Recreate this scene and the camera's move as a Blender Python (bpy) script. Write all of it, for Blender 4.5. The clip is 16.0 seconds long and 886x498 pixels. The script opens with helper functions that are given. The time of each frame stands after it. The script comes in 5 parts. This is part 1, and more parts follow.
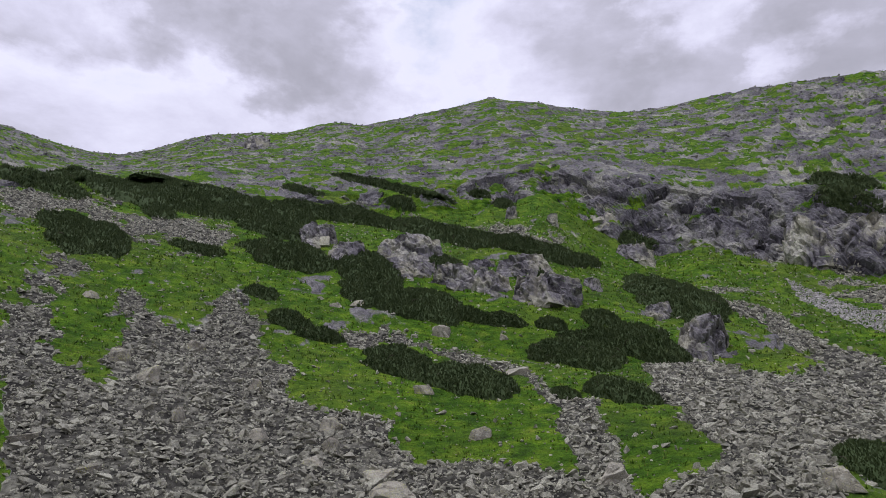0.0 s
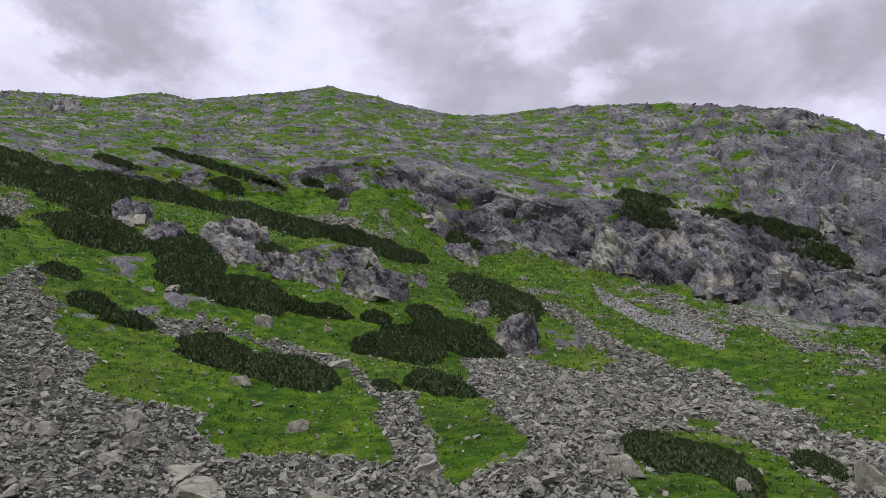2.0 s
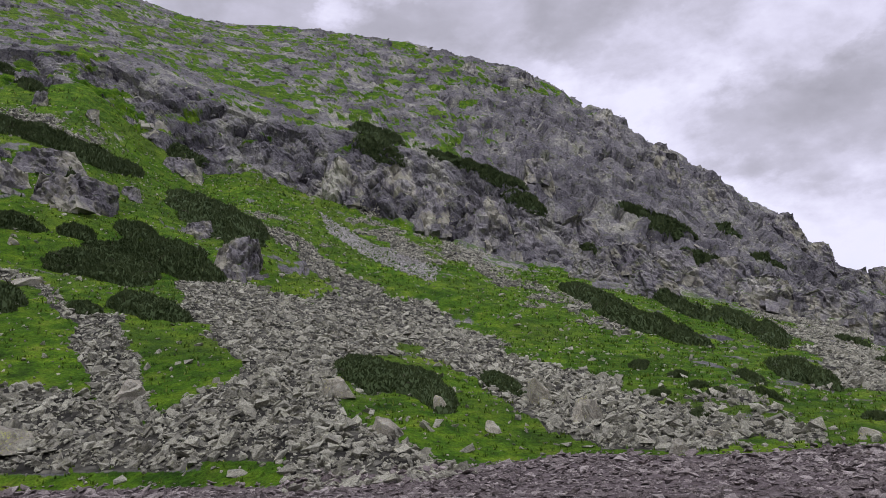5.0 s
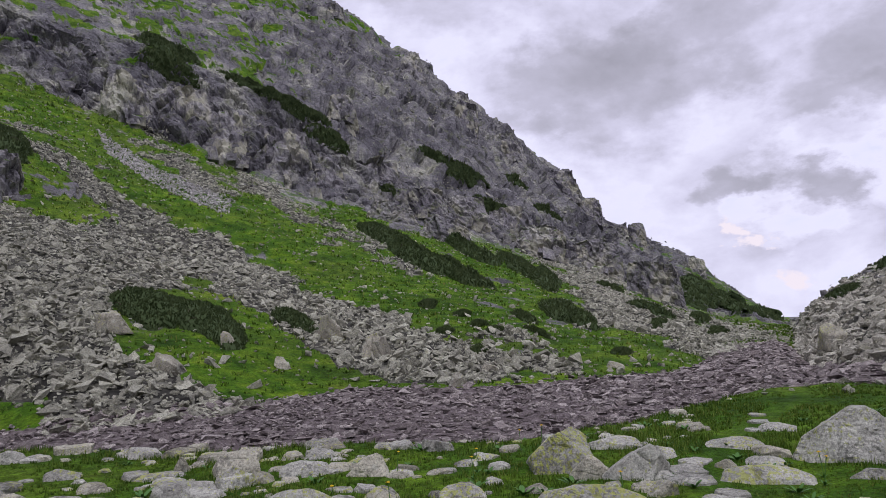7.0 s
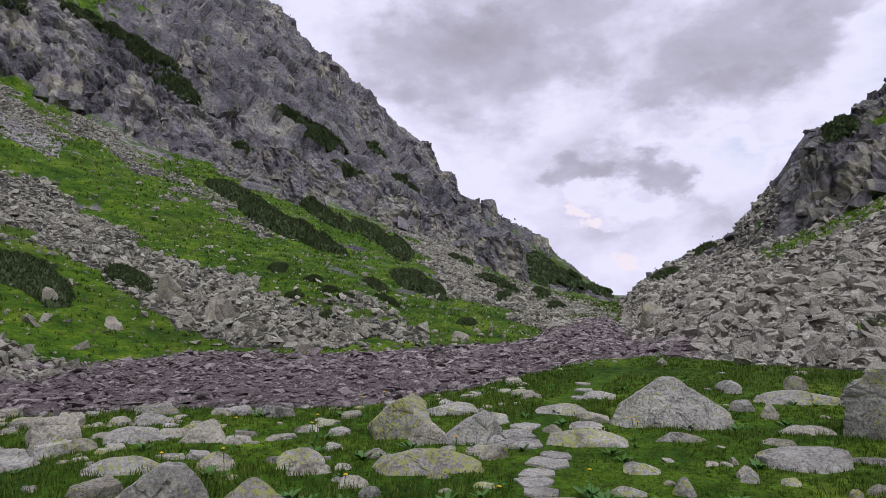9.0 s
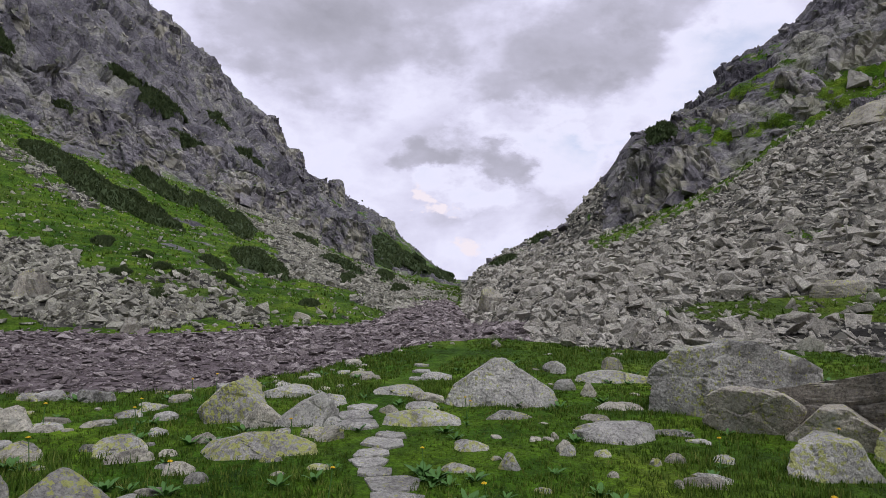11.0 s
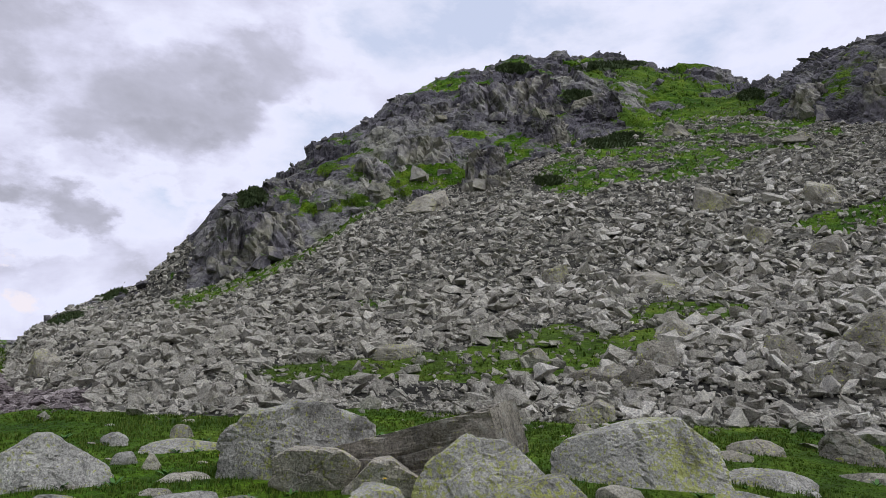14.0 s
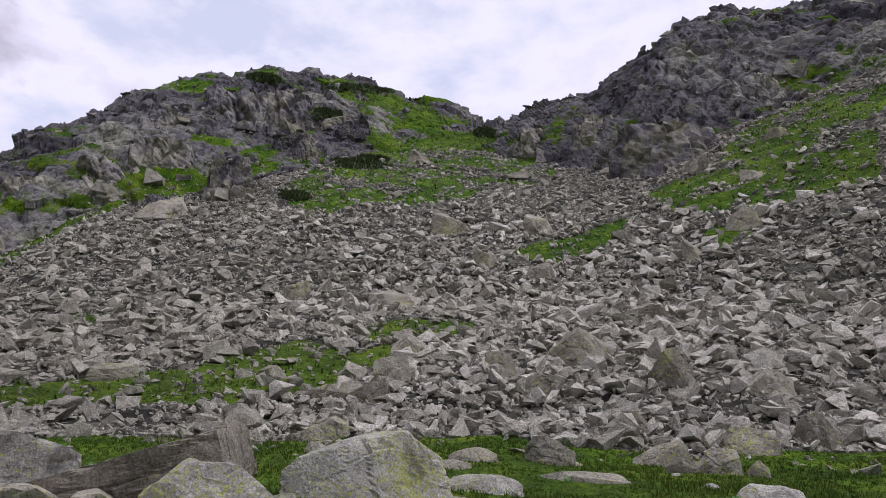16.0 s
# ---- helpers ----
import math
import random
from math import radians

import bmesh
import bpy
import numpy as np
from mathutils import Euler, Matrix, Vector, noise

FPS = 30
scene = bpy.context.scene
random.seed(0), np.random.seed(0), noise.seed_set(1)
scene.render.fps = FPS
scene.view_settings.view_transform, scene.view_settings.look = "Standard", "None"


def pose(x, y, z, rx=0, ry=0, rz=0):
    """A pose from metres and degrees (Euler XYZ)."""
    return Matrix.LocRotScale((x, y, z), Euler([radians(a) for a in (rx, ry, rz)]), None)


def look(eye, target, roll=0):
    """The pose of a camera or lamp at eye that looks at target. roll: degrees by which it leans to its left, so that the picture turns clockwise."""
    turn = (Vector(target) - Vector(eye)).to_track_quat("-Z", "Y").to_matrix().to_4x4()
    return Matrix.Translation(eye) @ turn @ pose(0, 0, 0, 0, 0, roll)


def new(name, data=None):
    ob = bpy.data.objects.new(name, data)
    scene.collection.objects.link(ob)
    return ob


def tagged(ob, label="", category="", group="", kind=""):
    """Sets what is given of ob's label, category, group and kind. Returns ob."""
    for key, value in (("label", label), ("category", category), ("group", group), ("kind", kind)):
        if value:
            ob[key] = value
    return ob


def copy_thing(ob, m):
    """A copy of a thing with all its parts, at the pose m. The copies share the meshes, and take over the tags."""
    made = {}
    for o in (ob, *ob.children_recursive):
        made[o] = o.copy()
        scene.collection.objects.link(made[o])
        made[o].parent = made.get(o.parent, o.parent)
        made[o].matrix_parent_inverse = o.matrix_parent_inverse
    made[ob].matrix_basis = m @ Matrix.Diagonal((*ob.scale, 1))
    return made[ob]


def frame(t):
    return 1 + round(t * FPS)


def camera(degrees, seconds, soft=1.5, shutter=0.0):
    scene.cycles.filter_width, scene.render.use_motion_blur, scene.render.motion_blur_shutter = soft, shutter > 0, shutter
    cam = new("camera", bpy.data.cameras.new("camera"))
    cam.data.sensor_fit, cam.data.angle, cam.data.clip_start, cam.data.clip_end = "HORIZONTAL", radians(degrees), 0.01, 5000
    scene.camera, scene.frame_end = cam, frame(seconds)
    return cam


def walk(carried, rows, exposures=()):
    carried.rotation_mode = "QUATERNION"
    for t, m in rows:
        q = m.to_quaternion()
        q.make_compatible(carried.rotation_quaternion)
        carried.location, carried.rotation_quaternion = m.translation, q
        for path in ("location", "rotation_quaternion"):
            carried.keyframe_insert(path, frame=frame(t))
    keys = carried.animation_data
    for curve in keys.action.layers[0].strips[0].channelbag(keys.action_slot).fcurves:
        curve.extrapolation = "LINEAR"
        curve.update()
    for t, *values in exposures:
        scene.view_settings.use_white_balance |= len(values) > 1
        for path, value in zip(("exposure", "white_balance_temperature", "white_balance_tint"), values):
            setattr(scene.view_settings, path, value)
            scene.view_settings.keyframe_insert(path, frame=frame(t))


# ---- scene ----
cam = camera(65.9, 16.0, soft=0.5)
EYE = (0.01, 0.01, 1.62)
# seconds, tilt above level, lean, bearing (degrees clockwise from north)
PATH = [
    (0.0, 19.98, -0.10, 0.03),
    (0.5, 19.88, 0.36, 3.51),
    (1.0, 19.52, 0.90, 7.92),
    (1.5, 19.46, 1.20, 11.31),
    (2.0, 19.22, 1.31, 14.58),
    (2.5, 18.87, 1.83, 19.07),
    (3.0, 18.33, 1.73, 22.11),
    (3.5, 17.50, 1.78, 26.95),
    (4.0, 15.74, 2.54, 31.11),
    (6.5, 7.28, 2.82, 49.11),
    (7.0, 6.22, 2.70, 54.45),
    (7.5, 6.48, 1.64, 56.92),
    (8.0, 5.59, 1.13, 60.48),
    (10.5, 1.61, -0.82, 75.53),
    (11.0, 1.80, -1.19, 79.74),
    (11.5, 2.06, -1.58, 85.79),
    (12.0, 3.79, -0.81, 92.58),
    (12.5, 4.55, -0.95, 98.62),
    (13.0, 6.37, -0.98, 104.61),
    (13.5, 7.85, -1.39, 109.28),
    (14.0, 7.99, -2.03, 113.53),
    (14.5, 8.43, -2.20, 120.15),
    (15.0, 9.26, -2.12, 126.25),
    (15.5, 9.65, -1.72, 131.28),
    (16.0, 10.02, -1.36, 134.86),
]
# the camera is held a forearm's reach before the turning body
ARM = 0.13
walk(cam, [(t, pose(EYE[0] + ARM * math.sin(radians(bearing)), EYE[1] + ARM * math.cos(radians(bearing)), EYE[2], 90 + tilt, lean, -bearing)) for t, tilt, lean, bearing in PATH],
     ((0.0, -0.07, 6350, 9), (4.0, -0.05, 6450, 9), (8.0, -0.13, 6280, 12), (10.5, -0.12, 6400, 11), (12.0, -0.12, 6300, 6), (14.5, -0.08, 6300, 6), (16.0, -0.02, 6450, 13)))

# ---------------------------------------------------------------- light
SUN_BEARING, SUN_HEIGHT = 226.0, 65.0
world = bpy.data.worlds.new("overcast_sky")
scene.world = world
world.use_nodes = True


def node(tree, kind, values=None):
    """A node with its inputs' values."""
    n = tree.nodes.new(kind)
    for key, value in (values or {}).items():
        n.inputs[key].default_value = value
    return n


def ramp(tree, fac, stops):
    n = tree.nodes.new("ShaderNodeValToRGB")
    els = n.color_ramp.elements
    while len(els) < len(stops):
        els.new(0.5)
    for e, (p, c) in zip(els, stops):
        e.position = p
        e.color = (*c, 1) if len(c) == 3 else c
    tree.links.new(fac, n.inputs[0])
    return n.outputs[0]


def maths(tree, op, a, b=None, clamp=False):
    n = tree.nodes.new("ShaderNodeMath")
    n.operation = op
    n.use_clamp = clamp
    for i, v in enumerate((a, b)):
        if v is None:
            continue
        if isinstance(v, (int, float)):
            n.inputs[i].default_value = v
        else:
            tree.links.new(v, n.inputs[i])
    return n.outputs[0]


def mix(tree, fac, a, b, blend="MIX"):
    n = tree.nodes.new("ShaderNodeMix")
    n.data_type = "RGBA"
    n.blend_type = blend
    for i, v in ((0, fac), (6, a), (7, b)):
        if isinstance(v, (int, float)):
            n.inputs[i].default_value = v
        elif isinstance(v, tuple):
            n.inputs[i].default_value = (*v, 1)
        else:
            tree.links.new(v, n.inputs[i])
    return n.outputs[2]


def noise_tex(tree, vec, scale, detail=5.0, rough=0.55, distort=0.0):
    n = node(tree, "ShaderNodeTexNoise", {"Scale": scale, "Detail": detail, "Roughness": rough, "Distortion": distort})
    tree.links.new(vec, n.inputs["Vector"])
    return n.outputs["Fac"]


def direction(bearing, height):
    a, e = radians(bearing), radians(height)
    return Vector((math.sin(a) * math.cos(e), math.cos(a) * math.cos(e), math.sin(e)))


# bearing, height, reach and thickness of the larger clouds (thin ones are negative)
CLOUDS = [(63, 19, 0.13, 0.14), (70, 18, 0.18, 0.2), (77, 20, 0.15, 0.16), (74, 26, 0.18, 0.08), (86, 14.5, 0.11, 0.16), (91, 18, 0.13, 0.18), (96, 22, 0.12, 0.14),
          (77, 9.3, 0.065, 0.22), (83, 8.8, 0.07, 0.24), (85, 11.8, 0.09, -0.2), (91, 8.5, 0.09, -0.2), (80, 6.3, 0.07, -0.16), (64, 9, 0.16, -0.1), (80, 3.5, 0.2, -0.12), (104, 14, 0.22, -0.12), (100, 23, 0.12, 0.12),
          (-1, 37, 0.15, -0.12), (-27, 33, 0.08, -0.08), (-11, 36, 0.17, 0.22), (-19, 38, 0.2, 0.24), (-33, 36, 0.18, 0.26), (11, 36, 0.2, 0.12), (19, 33, 0.18, 0.1), (25, 37, 0.1, -0.14),
          (32, 32, 0.08, -0.18), (45, 34, 0.26, 0.22), (56, 28, 0.18, 0.2)]
CLOUDS += [(116, 30, 0.3, -0.1), (138, 30, 0.45, -0.12)]


def build_sky():
    t = world.node_tree
    t.nodes.clear()
    out = t.nodes.new("ShaderNodeOutputWorld")
    sky = t.nodes.new("ShaderNodeTexSky")
    sky.sky_type, sky.sun_disc = "NISHITA", False
    sky.sun_elevation, sky.sun_rotation = radians(SUN_HEIGHT), radians(SUN_BEARING)
    sky.altitude, sky.dust_density = 1500.0, 1.5
    gap = t.nodes.new("ShaderNodeBackground")
    gap.inputs[1].default_value = 0.13
    t.links.new(sky.outputs[0], gap.inputs[0])
    geo = t.nodes.new("ShaderNodeTexCoord")
    way = geo.outputs["Generated"]
    # wind-torn edges: the direction is jostled before any cloud is laid
    jostle = node(t, "ShaderNodeTexNoise", {"Scale": 6.0, "Detail": 9.0, "Roughness": 0.6})
    flat = t.nodes.new("ShaderNodeVectorMath")
    flat.operation = "MULTIPLY"
    flat.inputs[1].default_value = (1.0, 1.0, 1.8)
    t.links.new(way, flat.inputs[0])
    t.links.new(flat.outputs[0], jostle.inputs["Vector"])
    torn = t.nodes.new("ShaderNodeVectorMath")
    torn.operation = "MULTIPLY_ADD"
    torn.inputs[1].default_value = (0.34, 0.34, 0.34)
    t.links.new(jostle.outputs["Color"], torn.inputs[0])
    t.links.new(flat.outputs[0], torn.inputs[2])
    dense = maths(t, "ADD", maths(t, "MULTIPLY", noise_tex(t, flat.outputs[0], 3.2, 9.0, 0.58, 0.15), 1.5), -0.42)
    for bearing, height, reach, weight in CLOUDS:
        at = direction(bearing, height)
        gap_to = t.nodes.new("ShaderNodeVectorMath")
        gap_to.operation = "DISTANCE"
        gap_to.inputs[1].default_value = (at.x + 0.17, at.y + 0.17, at.z * 1.8 + 0.17)
        t.links.new(torn.outputs[0], gap_to.inputs[0])
        near = ramp(t, maths(t, "DIVIDE", gap_to.outputs["Value"], reach), [(0.62, (1, 1, 1)), (1.0, (0, 0, 0))])
        dense = maths(t, "ADD", dense, maths(t, "MULTIPLY", near, weight))
    body = ramp(t, dense, [(0.0, (0.79, 0.82, 1.03)), (0.1, (0.87, 0.865, 1.05)), (0.24, (0.91, 0.89, 1.08)), (0.38, (0.77, 0.745, 0.93)), (0.52, (0.60, 0.58, 0.71)), (0.68, (0.49, 0.475, 0.57)), (0.9, (0.39, 0.38, 0.45))])
    # small sunlit heaps low over the valley's mouth
    for bearing, height, reach in ((77.2, 4.7, 0.026), (81.6, 2.4, 0.034), (86.0, 2.2, 0.025)):
        at = direction(bearing, height)
        gap_to = t.nodes.new("ShaderNodeVectorMath")
        gap_to.operation = "DISTANCE"
        gap_to.inputs[1].default_value = (at.x + 0.17, at.y + 0.17, at.z * 1.8 + 0.17)
        t.links.new(torn.outputs[0], gap_to.inputs[0])
        heap = ramp(t, maths(t, "DIVIDE", gap_to.outputs["Value"], reach), [(0.6, (1, 1, 1)), (1.0, (0, 0, 0))])
        body = mix(t, heap, body, (1.0, 0.9, 0.98))
    cloud = t.nodes.new("ShaderNodeBackground")
    cloud.inputs[1].default_value = 1.0
    t.links.new(body, cloud.inputs[0])
    cover = ramp(t, dense, [(-0.0, (0.78, 0.78, 0.78)), (0.18, (1, 1, 1))])
    both = t.nodes.new("ShaderNodeMixShader")
    t.links.new(cover, both.inputs[0])
    t.links.new(gap.outputs[0], both.inputs[1])
    t.links.new(cloud.outputs[0], both.inputs[2])
    t.links.new(both.outputs[0], out.inputs[0])


build_sky()
sun = new("sun", bpy.data.lights.new("sun", "SUN"))
sun.data.energy, sun.data.angle, sun.data.color = 1.4, radians(24), (1.0, 0.975, 0.95)
sun.matrix_world = look(direction(SUN_BEARING, SUN_HEIGHT) * 100, (0, 0, 0))

# ---------------------------------------------------------------- materials
def material(name, rough=0.9):
    m = bpy.data.materials.new(name)
    m.use_nodes = True
    t = m.node_tree
    bsdf = t.nodes["Principled BSDF"]
    bsdf.inputs["Roughness"].default_value = rough
    bsdf.inputs["Specular IOR Level"].default_value = 0.12
    return m, t, bsdf


def bump(tree, bsdf, height, strength, distance):
    n = node(tree, "ShaderNodeBump", {"Strength": strength, "Distance": distance})
    tree.links.new(height, n.inputs["Height"])
    tree.links.new(n.outputs[0], bsdf.inputs["Normal"])


def coords(tree, world_space=False):
    if world_space:
        return tree.nodes.new("ShaderNodeNewGeometry").outputs["Position"]
    return tree.nodes.new("ShaderNodeTexCoord").outputs["Object"]


def voronoi(tree, vec, scale, feature="F1", random=1.0):
    n = node(tree, "ShaderNodeTexVoronoi", {"Scale": scale, "Randomness": random})
    n.feature = feature
    tree.links.new(vec, n.inputs["Vector"])
    return n


def stretched(tree, vec, sx, sy, sz):
    n = tree.nodes.new("ShaderNodeVectorMath")
    n.operation = "MULTIPLY"
    n.inputs[1].default_value = (sx, sy, sz)
    tree.links.new(vec, n.inputs[0])
    return n.outputs[0]


def terrain_material():
    """Turf, broken stone, lake bed and bare rock, mixed by the ground's cover attribute."""
    m, t, bsdf = material("mountain_ground", 0.95)
    p = coords(t, True)
    att = t.nodes.new("ShaderNodeAttribute")
    att.attribute_name = "cover"
    sep = t.nodes.new("ShaderNodeSeparateColor")
    t.links.new(att.outputs["Color"], sep.inputs[0])
    n1 = noise_tex(t, p, 0.06, 4)
    n2 = noise_tex(t, p, 0.55, 6, 0.6)
    n3 = noise_tex(t, p, 4.5, 4, 0.65)
    # turf
    turf = ramp(t, n2, [(0.30, (0.024, 0.064, 0.006)), (0.46, (0.064, 0.140, 0.010)), (0.60, (0.118, 0.200, 0.015)), (0.78, (0.22, 0.245, 0.05))])
    turf = mix(t, maths(t, "MULTIPLY", ramp(t, n1, [(0.45, (0, 0, 0)), (0.7, (1, 1, 1))]), 0.3), turf, (0.17, 0.17, 0.055))
    lush = ramp(t, noise_tex(t, p, 0.16, 5, 0.65), [(0.36, (0.55, 0.62, 0.6)), (0.62, (1.3, 1.22, 1.1))])
    turf = mix(t, 0.8, turf, lush, "MULTIPLY")
    turf = mix(t, 1.0, turf, (0.96, 1.02, 0.85), "MULTIPLY")
    turf = mix(t, 0.7, turf, ramp(t, noise_tex(t, p, 26, 4, 0.7), [(0.34, (0.25, 0.25, 0.25)), (0.66, (1.5, 1.5, 1.5))]), "MULTIPLY")
    turf = mix(t, 0.6, turf, ramp(t, n3, [(0.32, (0.2, 0.2, 0.2)), (0.7, (1.7, 1.7, 1.7))]), "MULTIPLY")
    # bare rock: grey with joints, pale lichen and dark stains
    rock = rock_colour(t, p)
    # broken stone; shade in the gaps is coloured in: dark tones, darker cell rims
    cell = voronoi(t, p, 1.5)
    cell2 = voronoi(t, p, 4.0)
    cellv = t.nodes.new("ShaderNodeSeparateColor")
    t.links.new(cell.outputs["Color"], cellv.inputs[0])
    stone = ramp(t, cellv.outputs[0], [(0.0, (0.035, 0.034, 0.03)), (0.4, (0.085, 0.082, 0.072)), (0.75, (0.17, 0.166, 0.142)), (1.0, (0.30, 0.293, 0.245))])
    stone = mix(t, 0.75, stone, ramp(t, cell.outputs["Distance"], [(0.25, (1.15, 1.15, 1.15)), (0.75, (0.35, 0.35, 0.35))]), "MULTIPLY")
    stone = mix(t, 0.5, stone, ramp(t, n1, [(0.35, (0.8, 0.78, 0.76)), (0.65, (1.15, 1.15, 1.08))]), "MULTIPLY")
    # dried lake bed, mauve grey
    bed = ramp(t, noise_tex(t, p, 2.2, 6, 0.75), [(0.3, (0.06, 0.046, 0.048)), (0.5, (0.15, 0.122, 0.124)), (0.68, (0.31, 0.265, 0.265))])
    wob = maths(t, "MULTIPLY", maths(t, "SUBTRACT", n3, 0.5), 0.5)
    g = ramp(t, maths(t, "ADD", sep.outputs[0], wob), [(0.42, (0, 0, 0)), (0.58, (1, 1, 1))])
    s = ramp(t, maths(t, "ADD", sep.outputs[1], wob), [(0.42, (0, 0, 0)), (0.58, (1, 1, 1))])
    b = ramp(t, maths(t, "ADD", sep.outputs[2], wob), [(0.42, (0, 0, 0)), (0.58, (1, 1, 1))])
    col = mix(t, s, rock, stone)
    col = mix(t, b, col, bed)
    col = mix(t, g, col, turf)
    t.links.new(col, bsdf.inputs["Base Color"])
    h = maths(t, "ADD", maths(t, "MULTIPLY", noise_tex(t, p, 1.3, 8, 0.7), 1.2), maths(t, "MULTIPLY", cell.outputs["Distance"], -0.35))
    bump(t, bsdf, h, 0.7, 0.6)
    return m


def stone_material(name, dark, mid, light, lichen=0.35, scale=1.0):
    """Broken granite: each stone its own tone, grain, pale lichen blotches and weather stains."""
    m, t, bsdf = material(name, 0.88)
    p = coords(t, True)
    isl = t.nodes.new("ShaderNodeNewGeometry").outputs["Random Per Island"]
    tone = maths(t, "ADD", maths(t, "MULTIPLY", isl, 0.6), maths(t, "MULTIPLY", noise_tex(t, p, 1.6 * scale, 6, 0.65), 0.45))
    base = ramp(t, tone, [(0.15, dark), (0.5, mid), (0.85, light)])
    grain = noise_tex(t, p, 22.0 * scale, 5, 0.7)
    base = mix(t, 0.8, base, ramp(t, grain, [(0.34, (0.42, 0.42, 0.42)), (0.5, (0.98, 0.98, 0.98)), (0.66, (1.45, 1.45, 1.42))]), "MULTIPLY")
    base = mix(t, 0.8, base, ramp(t, noise_tex(t, p, 5.0 * scale, 6, 0.7, 0.4), [(0.34, (0.55, 0.54, 0.53)), (0.5, (1, 1, 1)), (0.66, (1.25, 1.25, 1.2))]), "MULTIPLY")
    spots = ramp(t, noise_tex(t, p, 3.1 * scale, 7, 0.72), [(0.55, (0, 0, 0)), (0.66, (1, 1, 1))])
    base = mix(t, maths(t, "MULTIPLY", spots, lichen), base, (0.33, 0.34, 0.17))
    t.links.new(base, bsdf.inputs["Base Color"])
    bump(t, bsdf, noise_tex(t, p, 3.2 * scale, 10, 0.74), 0.9, 0.22)
    return m


def rock_colour(t, p):
    """Jointed granite: grey and violet-grey, pale where lichen lies, stained dark along the joints."""
    rk = stretched(t, p, 1, 1, 0.6)
    bend = node(t, "ShaderNodeTexNoise", {"Scale": 0.5, "Detail": 5.0, "Roughness": 0.6})
    t.links.new(p, bend.inputs["Vector"])
    bent = t.nodes.new("ShaderNodeVectorMath")
    bent.operation = "MULTIPLY_ADD"
    bent.inputs[1].default_value = (2.2, 2.2, 2.2)
    t.links.new(bend.outputs["Color"], bent.inputs[0])
    t.links.new(rk, bent.inputs[2])
    rk = bent.outputs[0]
    crack = voronoi(t, rk, 0.2, "DISTANCE_TO_EDGE")
    crack2 = voronoi(t, rk, 0.7, "DISTANCE_TO_EDGE")
    tone = noise_tex(t, rk, 0.09, 10, 0.66, 0.6)
    rock = ramp(t, tone, [(0.34, (0.075, 0.071, 0.080)), (0.44, (0.140, 0.133, 0.147)), (0.54, (0.215, 0.207, 0.215)), (0.66, (0.38, 0.375, 0.315))])
    moss = ramp(t, noise_tex(t, p, 0.33, 6, 0.7), [(0.52, (0, 0, 0)), (0.66, (1, 1, 1))])
    rock = mix(t, maths(t, "MULTIPLY", moss, 0.5), rock, (0.125, 0.145, 0.05))
    edges = maths(t, "MULTIPLY", ramp(t, crack.outputs["Distance"], [(0.0, (0.35, 0.35, 0.35)), (0.03, (1, 1, 1))]),
                  ramp(t, crack2.outputs["Distance"], [(0.0, (0.6, 0.6, 0.6)), (0.04, (1, 1, 1))]))
    rock = mix(t, 0.75, rock, edges, "MULTIPLY")
    return mix(t, 0.7, rock, ramp(t, noise_tex(t, p, 1.6, 7, 0.72), [(0.36, (0.4, 0.4, 0.42)), (0.5, (0.92, 0.92, 0.93)), (0.66, (1.45, 1.45, 1.38))]), "MULTIPLY")


def crag_material():
    m, t, bsdf = material("jointed_granite", 0.9)
    p = coords(t, True)
    col = rock_colour(t, p)
    one = t.nodes.new("ShaderNodeObjectInfo").outputs["Random"]
    col = mix(t, 1.0, col, ramp(t, one, [(0.0, (1.2, 1.18, 1.2)), (1.0, (1.45, 1.43, 1.4))]), "MULTIPLY")
    # crusts of cream lichen
    crust = ramp(t, noise_tex(t, p, 0.16, 8, 0.7, 0.4), [(0.5, (0, 0, 0)), (0.6, (1, 1, 1))])
    col = mix(t, maths(t, "MULTIPLY", crust, 0.55), col, (0.50, 0.48, 0.35))
    # turf and moss on the ledges
    nz = t.nodes.new("ShaderNodeSeparateXYZ")
    t.links.new(t.nodes.new("ShaderNodeNewGeometry").outputs["Normal"], nz.inputs[0])
    ledge = maths(t, "ADD", nz.outputs[2], maths(t, "MULTIPLY", maths(t, "SUBTRACT", noise_tex(t, p, 0.5, 5, 0.6), 0.5), 1.6))
    col = mix(t, ramp(t, ledge, [(0.86, (0, 0, 0)), (0.98, (1, 1, 1))]), col, (0.06, 0.10, 0.018))
    t.links.new(col, bsdf.inputs["Base Color"])
    bump(t, bsdf, noise_tex(t, p, 1.4, 9, 0.7), 0.8, 0.4)
    return m


